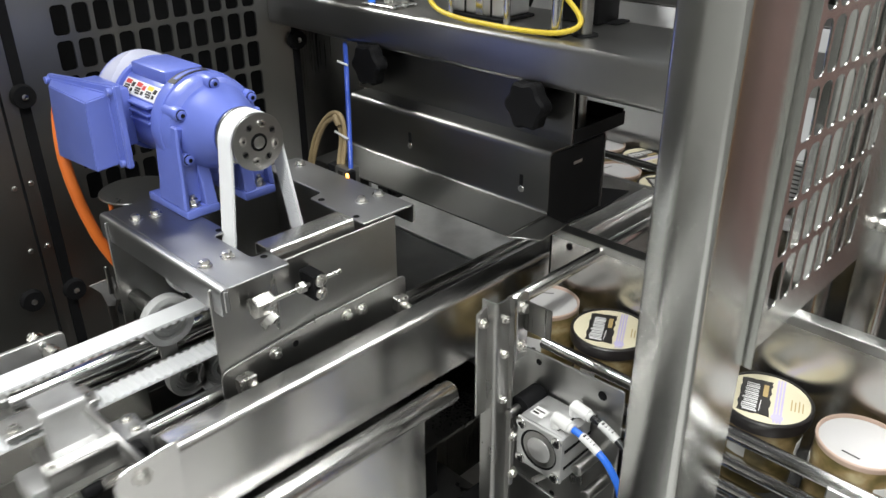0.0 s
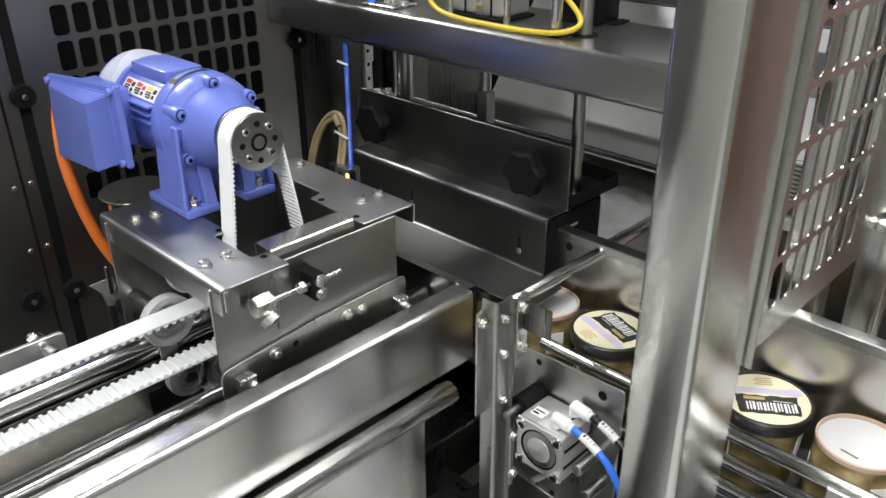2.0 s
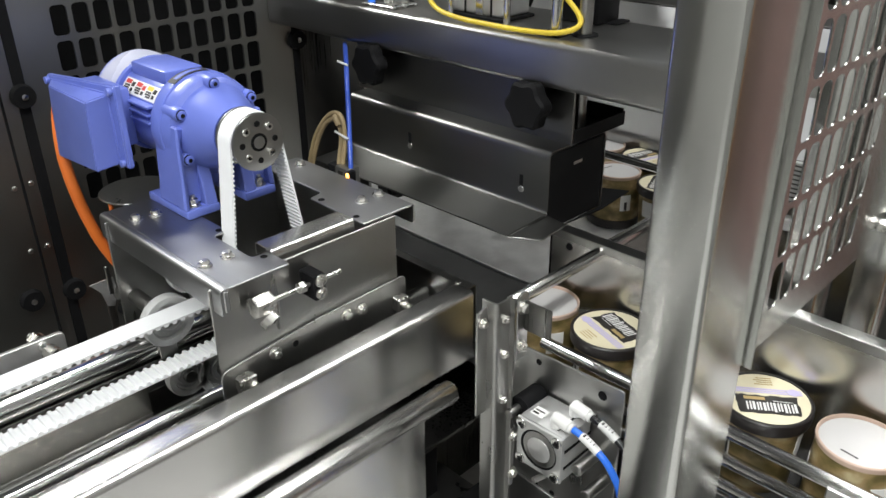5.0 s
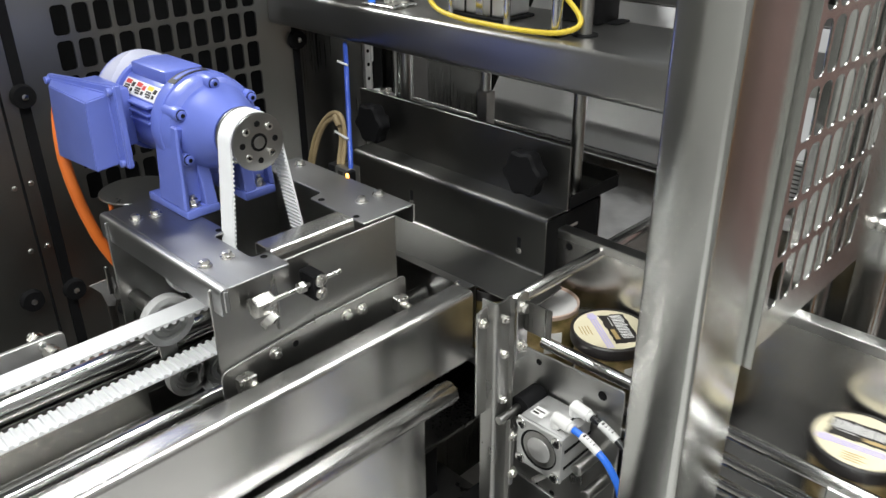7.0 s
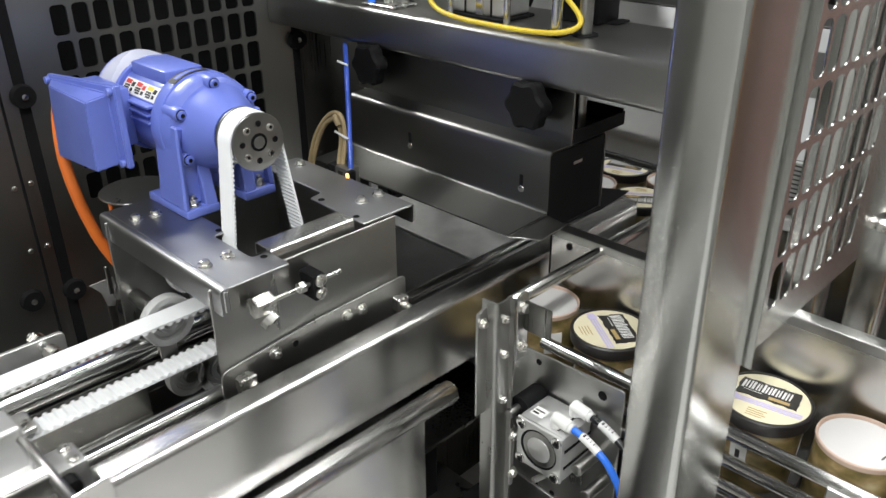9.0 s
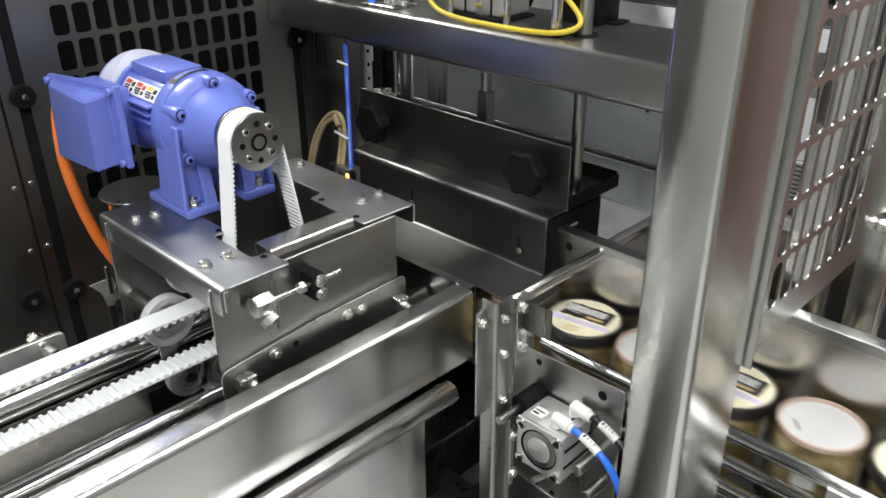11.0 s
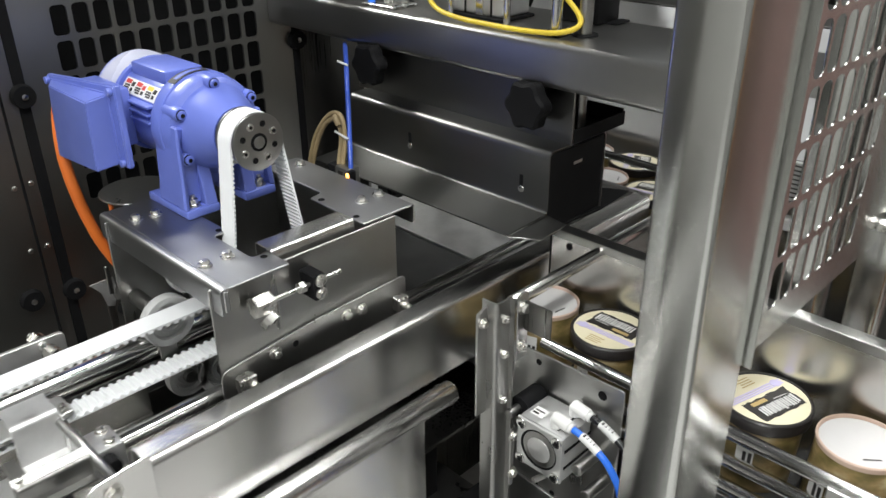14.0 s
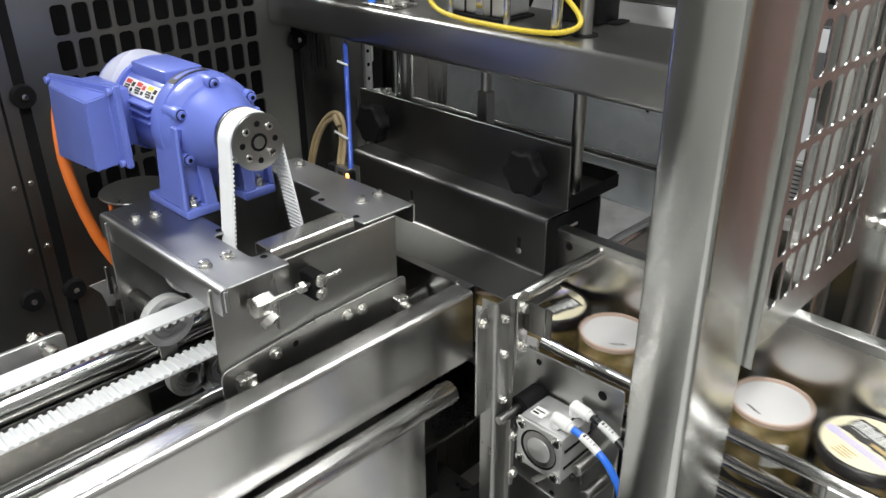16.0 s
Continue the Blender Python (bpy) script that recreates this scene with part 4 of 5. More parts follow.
# ---- cross beam with the lifting cylinders ----
def cross_beam():
    t = thing("cross_beam", (0.87, 0.8, 1.327), "brushed stainless channel beam across the machine", "machine beam")
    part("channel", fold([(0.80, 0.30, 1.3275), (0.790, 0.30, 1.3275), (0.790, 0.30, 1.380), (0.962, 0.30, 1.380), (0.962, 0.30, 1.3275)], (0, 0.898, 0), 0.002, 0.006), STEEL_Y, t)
    p = thing("frame_post", (0.88, 0.27, 0.0), "brushed stainless post that carries the cross beam", "machine frame")
    part("tube", box(0.845, 0.895, 0.255, 0.299, 0.0, 2.0, 0.004, 2), STEEL_Z, p)
    for y in (0.592, 0.925):
        part("bushing", rod((0.850, y, 1.3805), (0.850, y, 1.3845), 0.0165, 24, bev=0.001), DARK, t)
    c = thing("lift_cylinder", (0.86, 0.755, 1.3825), "bright square air cylinder on the cross beam", "air cylinder")
    part("base_block", box(0.836, 0.904, 0.716, 0.826, 1.3825, 1.3865, 0.001), DARK, c)
    pr = part("profile_body", box(0.842, 0.900, 0.722, 0.820, 1.3866, 1.60, 0.004, 2), ALU, c, "square extruded aluminium barrel")
    for y in (0.742, 0.790):
        part("groove", box(0.8412, 0.8422, y - 0.0016, y + 0.0016, 1.3870, 1.60, 0), BLACK, pr)
    part("corner_strip", box(0.8395, 0.8418, 0.756, 0.769, 1.3866, 1.60, 0.0006), CHROME, pr)
    for y in (0.709, 0.812):
        part("tie_rod", rod((0.836, y, 1.3826), (0.836, y, 1.60), 0.0048, 16), CHROME, c)
    part("head_block", box(0.830, 0.904, 0.704, 0.826, 1.6002, 1.63, 0.002), ALU, c)
    g = thing("guide_shaft", (0.828, 0.621, 1.3825), "slim polished guide shaft with a dark foot plate", "guide shaft")
    part("shaft", rod((0.828, 0.621, 1.3825), (0.828, 0.621, 1.62), 0.0072, 20), CHROME, g)
    part("foot_plate", box(0.812, 0.842, 0.606, 0.642, 1.3823, 1.3848, 0.001), DARK, g)
    b = thing("valve_block", (0.935, 0.655, 1.3825), "black valve block on the cross beam", "valve")
    part("body", box(0.905, 0.955, 0.612, 0.690, 1.3825, 1.62, 0.003, 2), BLACK, b)
    part("foot_tab", box(0.925, 0.957, 0.596, 0.6115, 1.3825, 1.3855, 0.0008), BLACK, b)
    s = thing("small_fitting", (0.84, 1.00, 1.3825), "small bright pneumatic fitting", "fitting")
    part("plate", box(0.800, 0.850, 0.895, 0.965, 1.3825, 1.3865, 0.001), ZINC, s)
    part("nut", rod((0.824, 0.930, 1.3866), (0.824, 0.930, 1.398), 0.008, 6, bev=0.0006), ZINC, s)
    part("port", rod((0.812, 0.955, 1.3866), (0.812, 0.955, 1.393), 0.006, 14), BLUE_HOSE, s)
    hose_pts = [(0.845, 0.862, 1.470), (0.822, 0.850, 1.425), (0.808, 0.818, 1.397), (0.802, 0.770, 1.3885), (0.801, 0.710, 1.3868), (0.803, 0.650, 1.3868), (0.812, 0.606, 1.389), (0.829, 0.588, 1.397), (0.842, 0.600, 1.410), (0.850, 0.640, 1.436), (0.856, 0.700, 1.480)]
    single("yellow_cable", hose(hose_pts, 0.0034, 10, 6), YELLOW, "yellow sensor cable looped on the cross beam", "cable")


cross_beam()


# ---- infeed lane ----
def lane():
    t = thing("infeed_conveyor", (0.79, 0.1, 0.0), "two-lane infeed conveyor with grey chain top", "conveyor")
    part("bed", box(0.692, 0.90, -1.3, 1.05, 0.945, 0.960, 0.001), CONVEYOR, t)
    part("frame_side", box(0.686, 0.6915, -1.3, 0.55, 0.86, 0.958, 0.001), DULL, t)
    part("frame_side", box(0.9005, 0.906, -1.3, 0.55, 0.86, 0.958, 0.001), DULL, t)
    for y in (-1.2, 0.2):
        part("leg", box(0.77, 0.82, y, y + 0.05, 0.0, 0.9445, 0.003), STEEL_Z, t)
    w = thing("lane_divider", (0.797, 0.1, 0.96), "polished steel sheet between the two lanes", "lane divider")
    part("sheet", box(0.7965, 0.7980, -1.3, 0.585, 0.9605, 1.132, 0.0004), MIRROR, w)
    part("top_flange", fold([(0.7964, -1.3, 1.126), (0.7964, -1.3, 1.138), (0.815, -1.3, 1.138)], (0, 1.985, 0), -0.0015, 0.002), STEEL_Y, w)
    part("end_edge", box(0.7955, 0.7990, 0.5852, 0.5872, 0.961, 1.130, 0.0004), DARK, w)
    part("hole", rod((0.7960, 0.556, 1.118), (0.7957, 0.556, 1.118), 0.005, 16), BLACK, w)
    for z, r in ((1.0420, 0.0080), (1.0060, 0.0080), (0.972, 0.0080)):
        g = thing("guide_rod", (0.688, -0.3, z), "polished round guide rod beside the tubs", "guide rod", "lane guide rods")
        part("rod", rod((0.6865, -1.3, z), (0.6865, 0.508, z), r, 20, bev=0.0008), CHROME, g)
        for y in (-0.6, 0.13):
            part("rod_clip", box(0.672, 0.6785, y - 0.012, y + 0.012, z - 0.006, z + 0.006, 0.001), MILL, g)
    p = thing("rod_bracket", (0.676, 0.13, 0.86), "flat steel bracket of the guide rods", "machine bracket")
    part("strap", box(0.664, 0.6715, 0.118, 0.152, 0.90, 1.052, 0.0015), MILL, p)
    part("strap", box(0.664, 0.6715, -0.62, -0.58, 0.90, 1.060, 0.0015), MILL, p)


lane()


def stop_bracket():
    """Upright plates at the end of the lane, with the cross rod."""
    t = thing("lane_end_bracket", (0.5984, 0.4972, 0.8080), "upright stainless bracket plates at the lane's end", "machine bracket")
    a = part("back_plate", slab(round_poly([(0.5685, 0.5130, 0.9884), (0.5685, 0.5130, 1.1301), (0.5878, 0.5130, 1.1362), (0.5878, 0.5130, 0.9884)], 0.002), (0, 0.003, 0)), MILL, t)
    hex_bolt(a, (0.5773, 0.5130, 1.1160), (0, -1, 0), 0.008)
    b = part("channel", fold([(0.5878, 0.5210, 0.8080), (0.5878, 0.5016, 0.8080), (0.6107, 0.5016, 0.8080), (0.6107, 0.4928, 0.8080)], (0, 0, 0.3335), 0.0025, 0.003), MILL, t)
    # Near-black filler stands in for the shade inside the channel.
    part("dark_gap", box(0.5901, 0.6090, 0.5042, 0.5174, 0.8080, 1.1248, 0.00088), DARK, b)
    ear = round_poly([(0.6107, 0.4897, 1.0896), (0.6107, 0.4897, 1.1477), (0.6301, 0.4897, 1.1477), (0.6301, 0.4897, 1.0588), (0.6107, 0.4897, 1.0588)], [0, 0.010, 0.008, 0, 0])
    c = part("ear", slab(ear, (0, 0.003, 0)), MILL, t)
    hex_bolt(c, (0.6204, 0.4897, 1.1283), (0, -1, 0), 0.0105, 0.006)
    hex_bolt(c, (0.6178, 0.4897, 1.0773), (0, -1, 0), 0.0095, 0.006)
    for z in (1.1178, 1.0702, 1.0060):
        hex_bolt(b, (0.5993, 0.5016, z), (0, -1, 0), 0.009, 0.006, tip=0.003)
    part("side_plate", box(0.6213, 0.6235, 0.4506, 0.4895, 1.0984, 1.1380, 0.000704), DULL, t)
    part("slotted_bar", box(0.6019, 0.6107, 0.4866, 0.4893, 0.8740, 0.9664, 0.00176), MILL, t)
    hex_bolt(t, (0.6063, 0.4866, 0.9541), (0, -1, 0), 0.009, 0.005)
    hex_bolt(t, (0.6063, 0.4866, 0.8960), (0, -1, 0), 0.009, 0.005)
    part("foot", box(0.5878, 0.6107, 0.4893, 0.5210, 0.7728, 0.8078, 0.00176), MILL, t)
    part("foot_post", box(0.5878, 0.6160, 0.4946, 0.5210, 0.0006, 0.7724, 0.00176), MILL, t)
    r = thing("cross_rod", (0.85, 0.509, 1.1255), "thick polished cross rod over the lanes", "guide rod")
    part("rod", rod((0.622, 0.509, 1.1255), (1.02, 0.509, 1.1255), 0.0082, 28, bev=0.001), CHROME, r)
    s = thing("outfeed_rail", (1.0, 0.60, 0.96), "brushed steel rail beside the outfeed", "machine rail")
    part("rail", box(0.915, 1.30, 0.600, 0.606, 0.961, 1.052, 0.001), STEEL_X, s)
    part("rail_top", box(0.915, 1.30, 0.588, 0.5998, 1.046, 1.050, 0.001), STEEL_X, s)


stop_bracket()


def air_cylinder():
    t = thing("stop_plate", (0.662, 0.46, 0.78), "mill-finished mounting plate of the stop cylinder", "machine plate")
    pts = round_poly([(0.660, 0.372, 0.80), (0.660, 0.372, 1.049), (0.660, 0.552, 1.043), (0.660, 0.552, 0.80)], [0.004, 0.006, 0.006, 0.004])
    p = part("plate", slab(pts, (0.003, 0, 0)), MILL, t)
    for y, z, r in ((0.493, 1.032, 0.0042), (0.488, 0.842, 0.004), (0.461, 0.842, 0.004), (0.40, 1.03, 0.006)):
        part("hole", rod((0.6597, y, z), (0.6594, y, z), r, 16), BLACK, p)
    part("plate_foot", box(0.6632, 0.685, 0.38, 0.545, 0.78, 0.8598, 0.001), MILL, t)
    part("lower_strap", slab([(0.6555, 0.372, 0.835), (0.6555, 0.552, 0.845), (0.6555, 0.552, 0.82), (0.6555, 0.372, 0.81)], (0.004, 0, 0), 0.0006), MILL, t)
    c = thing("air_cylinder", (0.62, 0.443, 0.93), "square aluminium compact air cylinder with hose fittings", "air cylinder")
    x0, x1, y0, y1, z0, z1 = 0.600, 0.658, 0.4095, 0.4755, 0.929, 0.995
    body = part("body", box(x0 + 0.004, x1, y0, y1, z0, z1, 0.004, 2), ALU, c)
    end = part("end_cap", box(x0, x0 + 0.0038, y0, y1, z0, z1, 0.0012), ALU, c)
    cy, cz = (y0 + y1) / 2, (z0 + z1) / 2
    part("bore_ring", rod((x0 - 0.0004, cy, cz), (x0 + 0.0005, cy, cz), 0.0262, 40), BLACK, end)
    part("bore_cap", rod((x0 - 0.0010, cy - 0.0015, cz + 0.0015), (x0 - 0.0002, cy - 0.0015, cz + 0.0015), 0.0236, 40, bev=0.0006), MILL, end)
    part("bore_boss", rod((x0 - 0.0022, cy - 0.0015, cz + 0.0015), (x0 - 0.0011, cy - 0.0015, cz + 0.0015), 0.0165, 36, bev=0.0006), ALU, end)
    for z in (cz - 0.012, cz + 0.012):
        part("side_groove", box(x0 + 0.006, x1 - 0.002, y0 - 0.0004, y0 + 0.0004, z - 0.0022, z + 0.0022, 0), DARK, body)
    for sy in (-1, 1):
        for sz in (-1, 1):
            a, b = cy + sy * 0.0258, cz + sz * 0.0258
            w = part("corner_bolt", rod((x0, a, b), (x0 - 0.0030, a, b), 0.0070, 18, bev=0.0012), CHROME, end)
            part("hex_socket", rod((x0 - 0.0031, a, b), (x0 - 0.0034, a, b), 0.0030, 6), BLACK, w)
    part("sensor_groove", box(x0 + 0.010, x1 - 0.006, cy - 0.02, cy - 0.017, z1 - 0.0004, z1 + 0.0003, 0), DARK, body)
    part("type_label", box(x0 + 0.014, x0 + 0.030, cy + 0.008, cy + 0.026, z1 + 0.0001, z1 + 0.0005, 0), PAPER, body)
    part("label_bar", box(x0 + 0.017, x0 + 0.020, cy + 0.016, cy + 0.024, z1 + 0.0005, z1 + 0.0008, 0), BLACK_INK, body)
    part("label_bar", box(x0 + 0.023, x0 + 0.025, cy + 0.011, cy + 0.024, z1 + 0.0005, z1 + 0.0008, 0), BLACK_INK, body)
    for x, y in ((0.616, 0.430), (0.648, 0.427)):
        f = part("elbow_fitting", rod((x, y, z1), (x, y, z1 + 0.012), 0.0078, 20, bev=0.0015), WHITE_PLASTIC, c, "white elbow fitting")
        part("fitting_arm", rod((x, y + 0.004, z1 + 0.012), (x - 0.002, y - 0.020, z1 + 0.010), 0.0078, 20, bev=0.002), WHITE_PLASTIC, f)
        part("release_ring", rod((x - 0.002, y - 0.0202, z1 + 0.010), (x - 0.0025, y - 0.0245, z1 + 0.0096), 0.0062, 18), WHITE_PLASTIC, f)
    for (x, y), mat, name, lab in (((0.616, 0.430), BLUE_HOSE, "blue_hose", "blue air hose with a white printed tag"), ((0.648, 0.427), BLACK_HOSE, "black_hose", "black air hose with a white printed tag")):
        pts = [(x - 0.002, y - 0.022, 1.005), (x - 0.002, y - 0.034, 1.003), (x - 0.003, y - 0.055, 0.996), (x - 0.004, y - 0.076, 0.983), (x - 0.005, y - 0.094, 0.955), (x - 0.004, y - 0.102, 0.90), (x + 0.01, y - 0.090, 0.80), (x + 0.03, y - 0.07, 0.60)]
        h = thing(name, (x, y - 0.05, 0.62), lab, "air hose")
        part("hose", hose(pts, 0.0042, 12, 8), mat, h)
        tag = part("tag", hose([(x - 0.0021, y - 0.036, 1.0025), (x - 0.0026, y - 0.047, 0.9992), (x - 0.0033, y - 0.060, 0.9935)], 0.0051, 14, 5), PAPER, h)
        for k in range(4):
            a, zz = y - 0.0405 - 0.0042 * k, 1.0064 - 0.0016 * k
            part("print_bar", box(x - 0.0050, x - 0.0010, a - 0.0014, a + 0.0014, zz - 0.0028, zz + 0.0002, 0.0003), BLACK_INK, tag)
    part("tie_bar", rod((0.606, 0.452, 0.905), (0.658, 0.438, 0.905), 0.004, 12), ZINC, c)
    for y, z in ((0.400, 0.945), (0.385, 0.915)):
        part("spacer", rod((0.618, y, z), (0.6598, y, z), 0.0075, 18, bev=0.001), MILL, c)
    part("bumper_sleeve", rod((0.6595, 0.490, 0.986), (0.621, 0.490, 0.986), 0.0150, 24, bev=0.0015), BLACK, c, "black rubber bumper sleeve")
    pl = thing("stop_plunger", (0.60, 0.492, 0.985), "bright plunger rod of the lane stop", "plunger")
    part("rod", rod((0.585, 0.492, 0.985), (0.630, 0.492, 0.985), 0.0058, 18, bev=0.0008), MILL, pl)
    return pl


PLUNGER = air_cylinder()


# ---- sensor and cables behind the drive ----
def sensor_group():
    t = thing("photo_sensor", (0.655, 0.835, 1.1945), "small sensor with a lit orange indicator", "sensor")
    part("body", box(0.641, 0.664, 0.822, 0.850, 1.160, 1.1990, 0.002, 2), MILL, t)
    part("bracket", box(0.6350, 0.6365, 0.80, 0.86, 1.160, 1.1905, 0.0005), MILL, t)
    part("cap", box(0.643, 0.660, 0.850, 0.868, 1.165, 1.1975, 0.002, 2), BLACK, t)
    part("lens_mount", box(0.6385, 0.650, 0.8145, 0.8218, 1.165, 1.1985, 0.001), BLACK, t)
    part("indicator", box(0.6370, 0.6384, 0.8155, 0.8210, 1.1900, 1.1965, 0.0005), LAMP_ON, t, "glowing orange indicator")
    part("label_bar", box(0.6402, 0.6408, 0.832, 0.842, 1.1800, 1.1940, 0), BLACK_INK, t)
    tc = thing("tan_cable", (0.655, 0.92, 1.150), "two tan cables tied together and bent into a loop", "cable")
    for dy, dz in ((0.0, 0.0), (0.0085, -0.0075)):
        loop = [(0.650, 0.930, 1.150), (0.656, 0.927, 1.184), (0.660, 0.9145, 1.222), (0.663, 0.8895, 1.2545 + dz), (0.664, 0.8665, 1.2655 + dz), (0.664, 0.8540 + dy, 1.2560 + dz), (0.662, 0.8495 + dy, 1.2290), (0.656, 0.8480 + dy, 1.2060), (0.650, 0.845 + dy, 1.1895)]
        part("strand", hose([(x, y + (dy if k < 3 else 0) * -0.9, z) for k, (x, y, z) in enumerate(loop)], 0.0034, 12, 6), TAN, tc)
    part("tie", rod((0.6585, 0.866, 1.2405), (0.6585, 0.838, 1.2355), 0.0017, 8), NYLON, tc, "pale nylon cable tie")
    part("tie", rod((0.6600, 0.868, 1.2630), (0.6600, 0.858, 1.2500), 0.0045, 10, bev=0.001), TAN, tc)
    part("gland", rod((0.648, 0.931, 1.140), (0.650, 0.930, 1.152), 0.0085, 16, bev=0.001), BLACK, tc)
    single("blue_cable", hose([(0.815, 1.030, 1.312), (0.800, 1.0105, 1.3145), (0.770, 0.9727, 1.3200), (0.720, 0.9094, 1.3235), (0.6955, 0.879, 1.309), (0.681, 0.862, 1.2632), (0.661, 0.838, 1.2245), (0.651, 0.8265, 1.1985), (0.650, 0.826, 1.1895)], 0.0034, 10, 6), BLUE_CABLE, "thin dark blue cable hanging down to the sensor", "cable")
    single("cable_tie", rod((0.7020, 0.906, 1.3240), (0.7020, 0.884, 1.3220), 0.0018, 8), NYLON, "pale nylon cable tie on the blue cable", "cable tie")
    single("orange_cable", hose([(0.372, 1.052, 1.325), (0.360, 1.052, 1.286), (0.3555, 1.05, 1.2335), (0.3625, 1.05, 1.172), (0.378, 1.05, 1.108), (0.399, 1.05, 1.057), (0.419, 1.05, 1.0155), (0.43, 1.05, 0.95), (0.44, 1.05, 0.864)], 0.0078, 14, 6), ORANGE, "thick orange motor cable", "cable")
    single("orange_cable", hose([(0.396, 1.030, 1.185), (0.3946, 1.03, 1.144), (0.3945, 1.03, 1.111), (0.396, 1.03, 1.083), (0.4015, 1.03, 1.058), (0.408, 1.033, 1.030), (0.42, 1.035, 0.98), (0.43, 1.04, 0.864)], 0.0032, 10, 6), ORANGE, "thin orange cable beside the motor cable", "cable")


sensor_group()


# ---- beyond the gate ----
def outfeed():
    t = thing("outfeed_table", (1.3, 0.8, 0.0), "steel outfeed table beyond the gate", "conveyor")
    part("bed", box(0.907, 1.72, 0.61, 1.12, 0.945, 0.960, 0.001), ALU, t)
    part("leg", box(1.62, 1.66, 0.80, 0.84, 0.0, 0.944, 0.002), STEEL_Z, t)
    part("leg", box(0.95, 0.99, 1.05, 1.09, 0.0, 0.944, 0.002), STEEL_Z, t)
    u = thing("tunnel_hood", (1.5, 0.8, 0.96), "steel hood with a rolled lip over the outfeed", "machine hood")
    part("front_sheet", fold([(1.50, 0.32, 1.30), (1.335, 0.32, 1.078), (1.350, 0.32, 1.030)], (0, 0.86, 0), 0.002, 0.014), HOOD_STEEL, u)
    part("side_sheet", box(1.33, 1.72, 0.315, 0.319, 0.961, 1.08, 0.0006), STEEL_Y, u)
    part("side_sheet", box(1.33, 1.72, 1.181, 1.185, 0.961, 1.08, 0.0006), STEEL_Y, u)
    part("roof_sheet", box(1.50, 1.72, 0.32, 1.18, 1.3005, 1.304, 0.0006), MILL, u)
    v = thing("end_wall", (1.745, 0.6, 0.0), "grey steel end wall of the machine", "machine panel", kind="structure")
    part("sheet", box(1.745, 1.75, 0.1, 1.195, 0.0, 1.554, 0), DULL, v)
    s = thing("slotted_bracket", (0.92, 1.10, 0.9605), "bright slotted steel bracket with small fittings", "machine bracket")
    part("strip", box(0.9135, 0.9270, 1.100, 1.103, 0.9605, 1.34, 0.0006), ALU, s)
    for z in (1.222, 1.247, 1.271):
        part("hole", rod((0.9205, 1.0998, z), (0.9205, 1.0995, z), 0.0032, 14), BLACK, s)
    part("side_flange", box(0.9275, 0.9295, 1.100, 1.125, 0.9605, 1.34, 0.0005), ALU, s)
    part("rear_sheet", box(0.9300, 0.9760, 1.126, 1.129, 0.9605, 1.34, 0.0005), DARK, s)
    sh = part("shelf", box(0.9300, 0.9720, 1.085, 1.125, 1.1820, 1.1860, 0.0008), ALU, s)
    part("fitting", rod((0.936, 1.098, 1.1862), (0.936, 1.098, 1.2000), 0.0065, 18, bev=0.001), WHITE_PLASTIC, sh)
    part("fitting", box(0.947, 0.966, 1.090, 1.108, 1.1862, 1.1985, 0.003, 2), ZINC, sh)
    part("hanger", box(0.9420, 0.9490, 1.118, 1.1255, 1.245, 1.275, 0.001), WHITE_PLASTIC, s)
    part("hanger", box(0.9335, 0.9550, 1.118, 1.1255, 1.2755, 1.281, 0.001), WHITE_PLASTIC, s)
    part("post_strip", box(0.9680, 0.9755, 1.085, 1.0885, 1.1865, 1.34, 0.0006), MILL, s)


outfeed()


def seal_head():
    """Built in its lowered place, behind the gate."""
    t = thing("seal_head", (1.03, 0.75, 1.085), "wide plain steel plate that dips behind the gate", "machine plate")
    part("plate", fold([(1.015, 0.42, 1.092), (1.030, 0.42, 1.085), (1.042, 0.42, 1.30)], (0, 0.595, 0), 0.003, 0.004), HEAD_PAINT, t)
    part("backing_bar", box(1.045, 1.075, 0.43, 0.985, 1.26, 1.30, 0.002), DULL, t)
    part("seam", box(1.0355, 1.0385, 0.425, 1.010, 1.236, 1.2385, 0.0006), MILL, t)
    for y in (0.60, 0.86):
        part("rivet", rod((1.0370, y, 1.243), (1.0340, y, 1.243), 0.0045, 12, bev=0.001), ZINC, t)
    for y in (0.50, 0.90):
        part("lift_rod", rod((1.06, y, 1.3005), (1.06, y, 1.90), 0.008, 18), CHROME, t)
    return t


HEAD = seal_head()
k_ = thing("cross_rail", (0.996, 0.80, 0.96), "slim bright round rail behind the gate", "machine rail")
part("rail", rod((0.997, 0.45, 1.1735), (0.997, 1.13, 1.1735), 0.0062, 20), CHROME, k_)
part("rail_post", box(0.991, 1.003, 1.131, 1.150, 0.9605, 1.1800, 0.001), DARK, k_)
part("rail_post", box(0.991, 1.003, 0.430, 0.4495, 0.9605, 1.1800, 0.001), DARK, k_)
w_ = thing("head_gantry", (1.06, 0.75, 0.0), "steel gantry that guides the seal head", "machine frame")
part("cross_tube", box(1.04, 1.08, 0.30, 1.15, 1.80, 1.84, 0.003), STEEL_Y, w_)
part("post", box(1.04, 1.08, 1.151, 1.19, 0.0, 1.84, 0.003), STEEL_Z, w_)
part("post", box(1.04, 1.08, 0.26, 0.299, 0.0, 1.84, 0.003), STEEL_Z, w_)


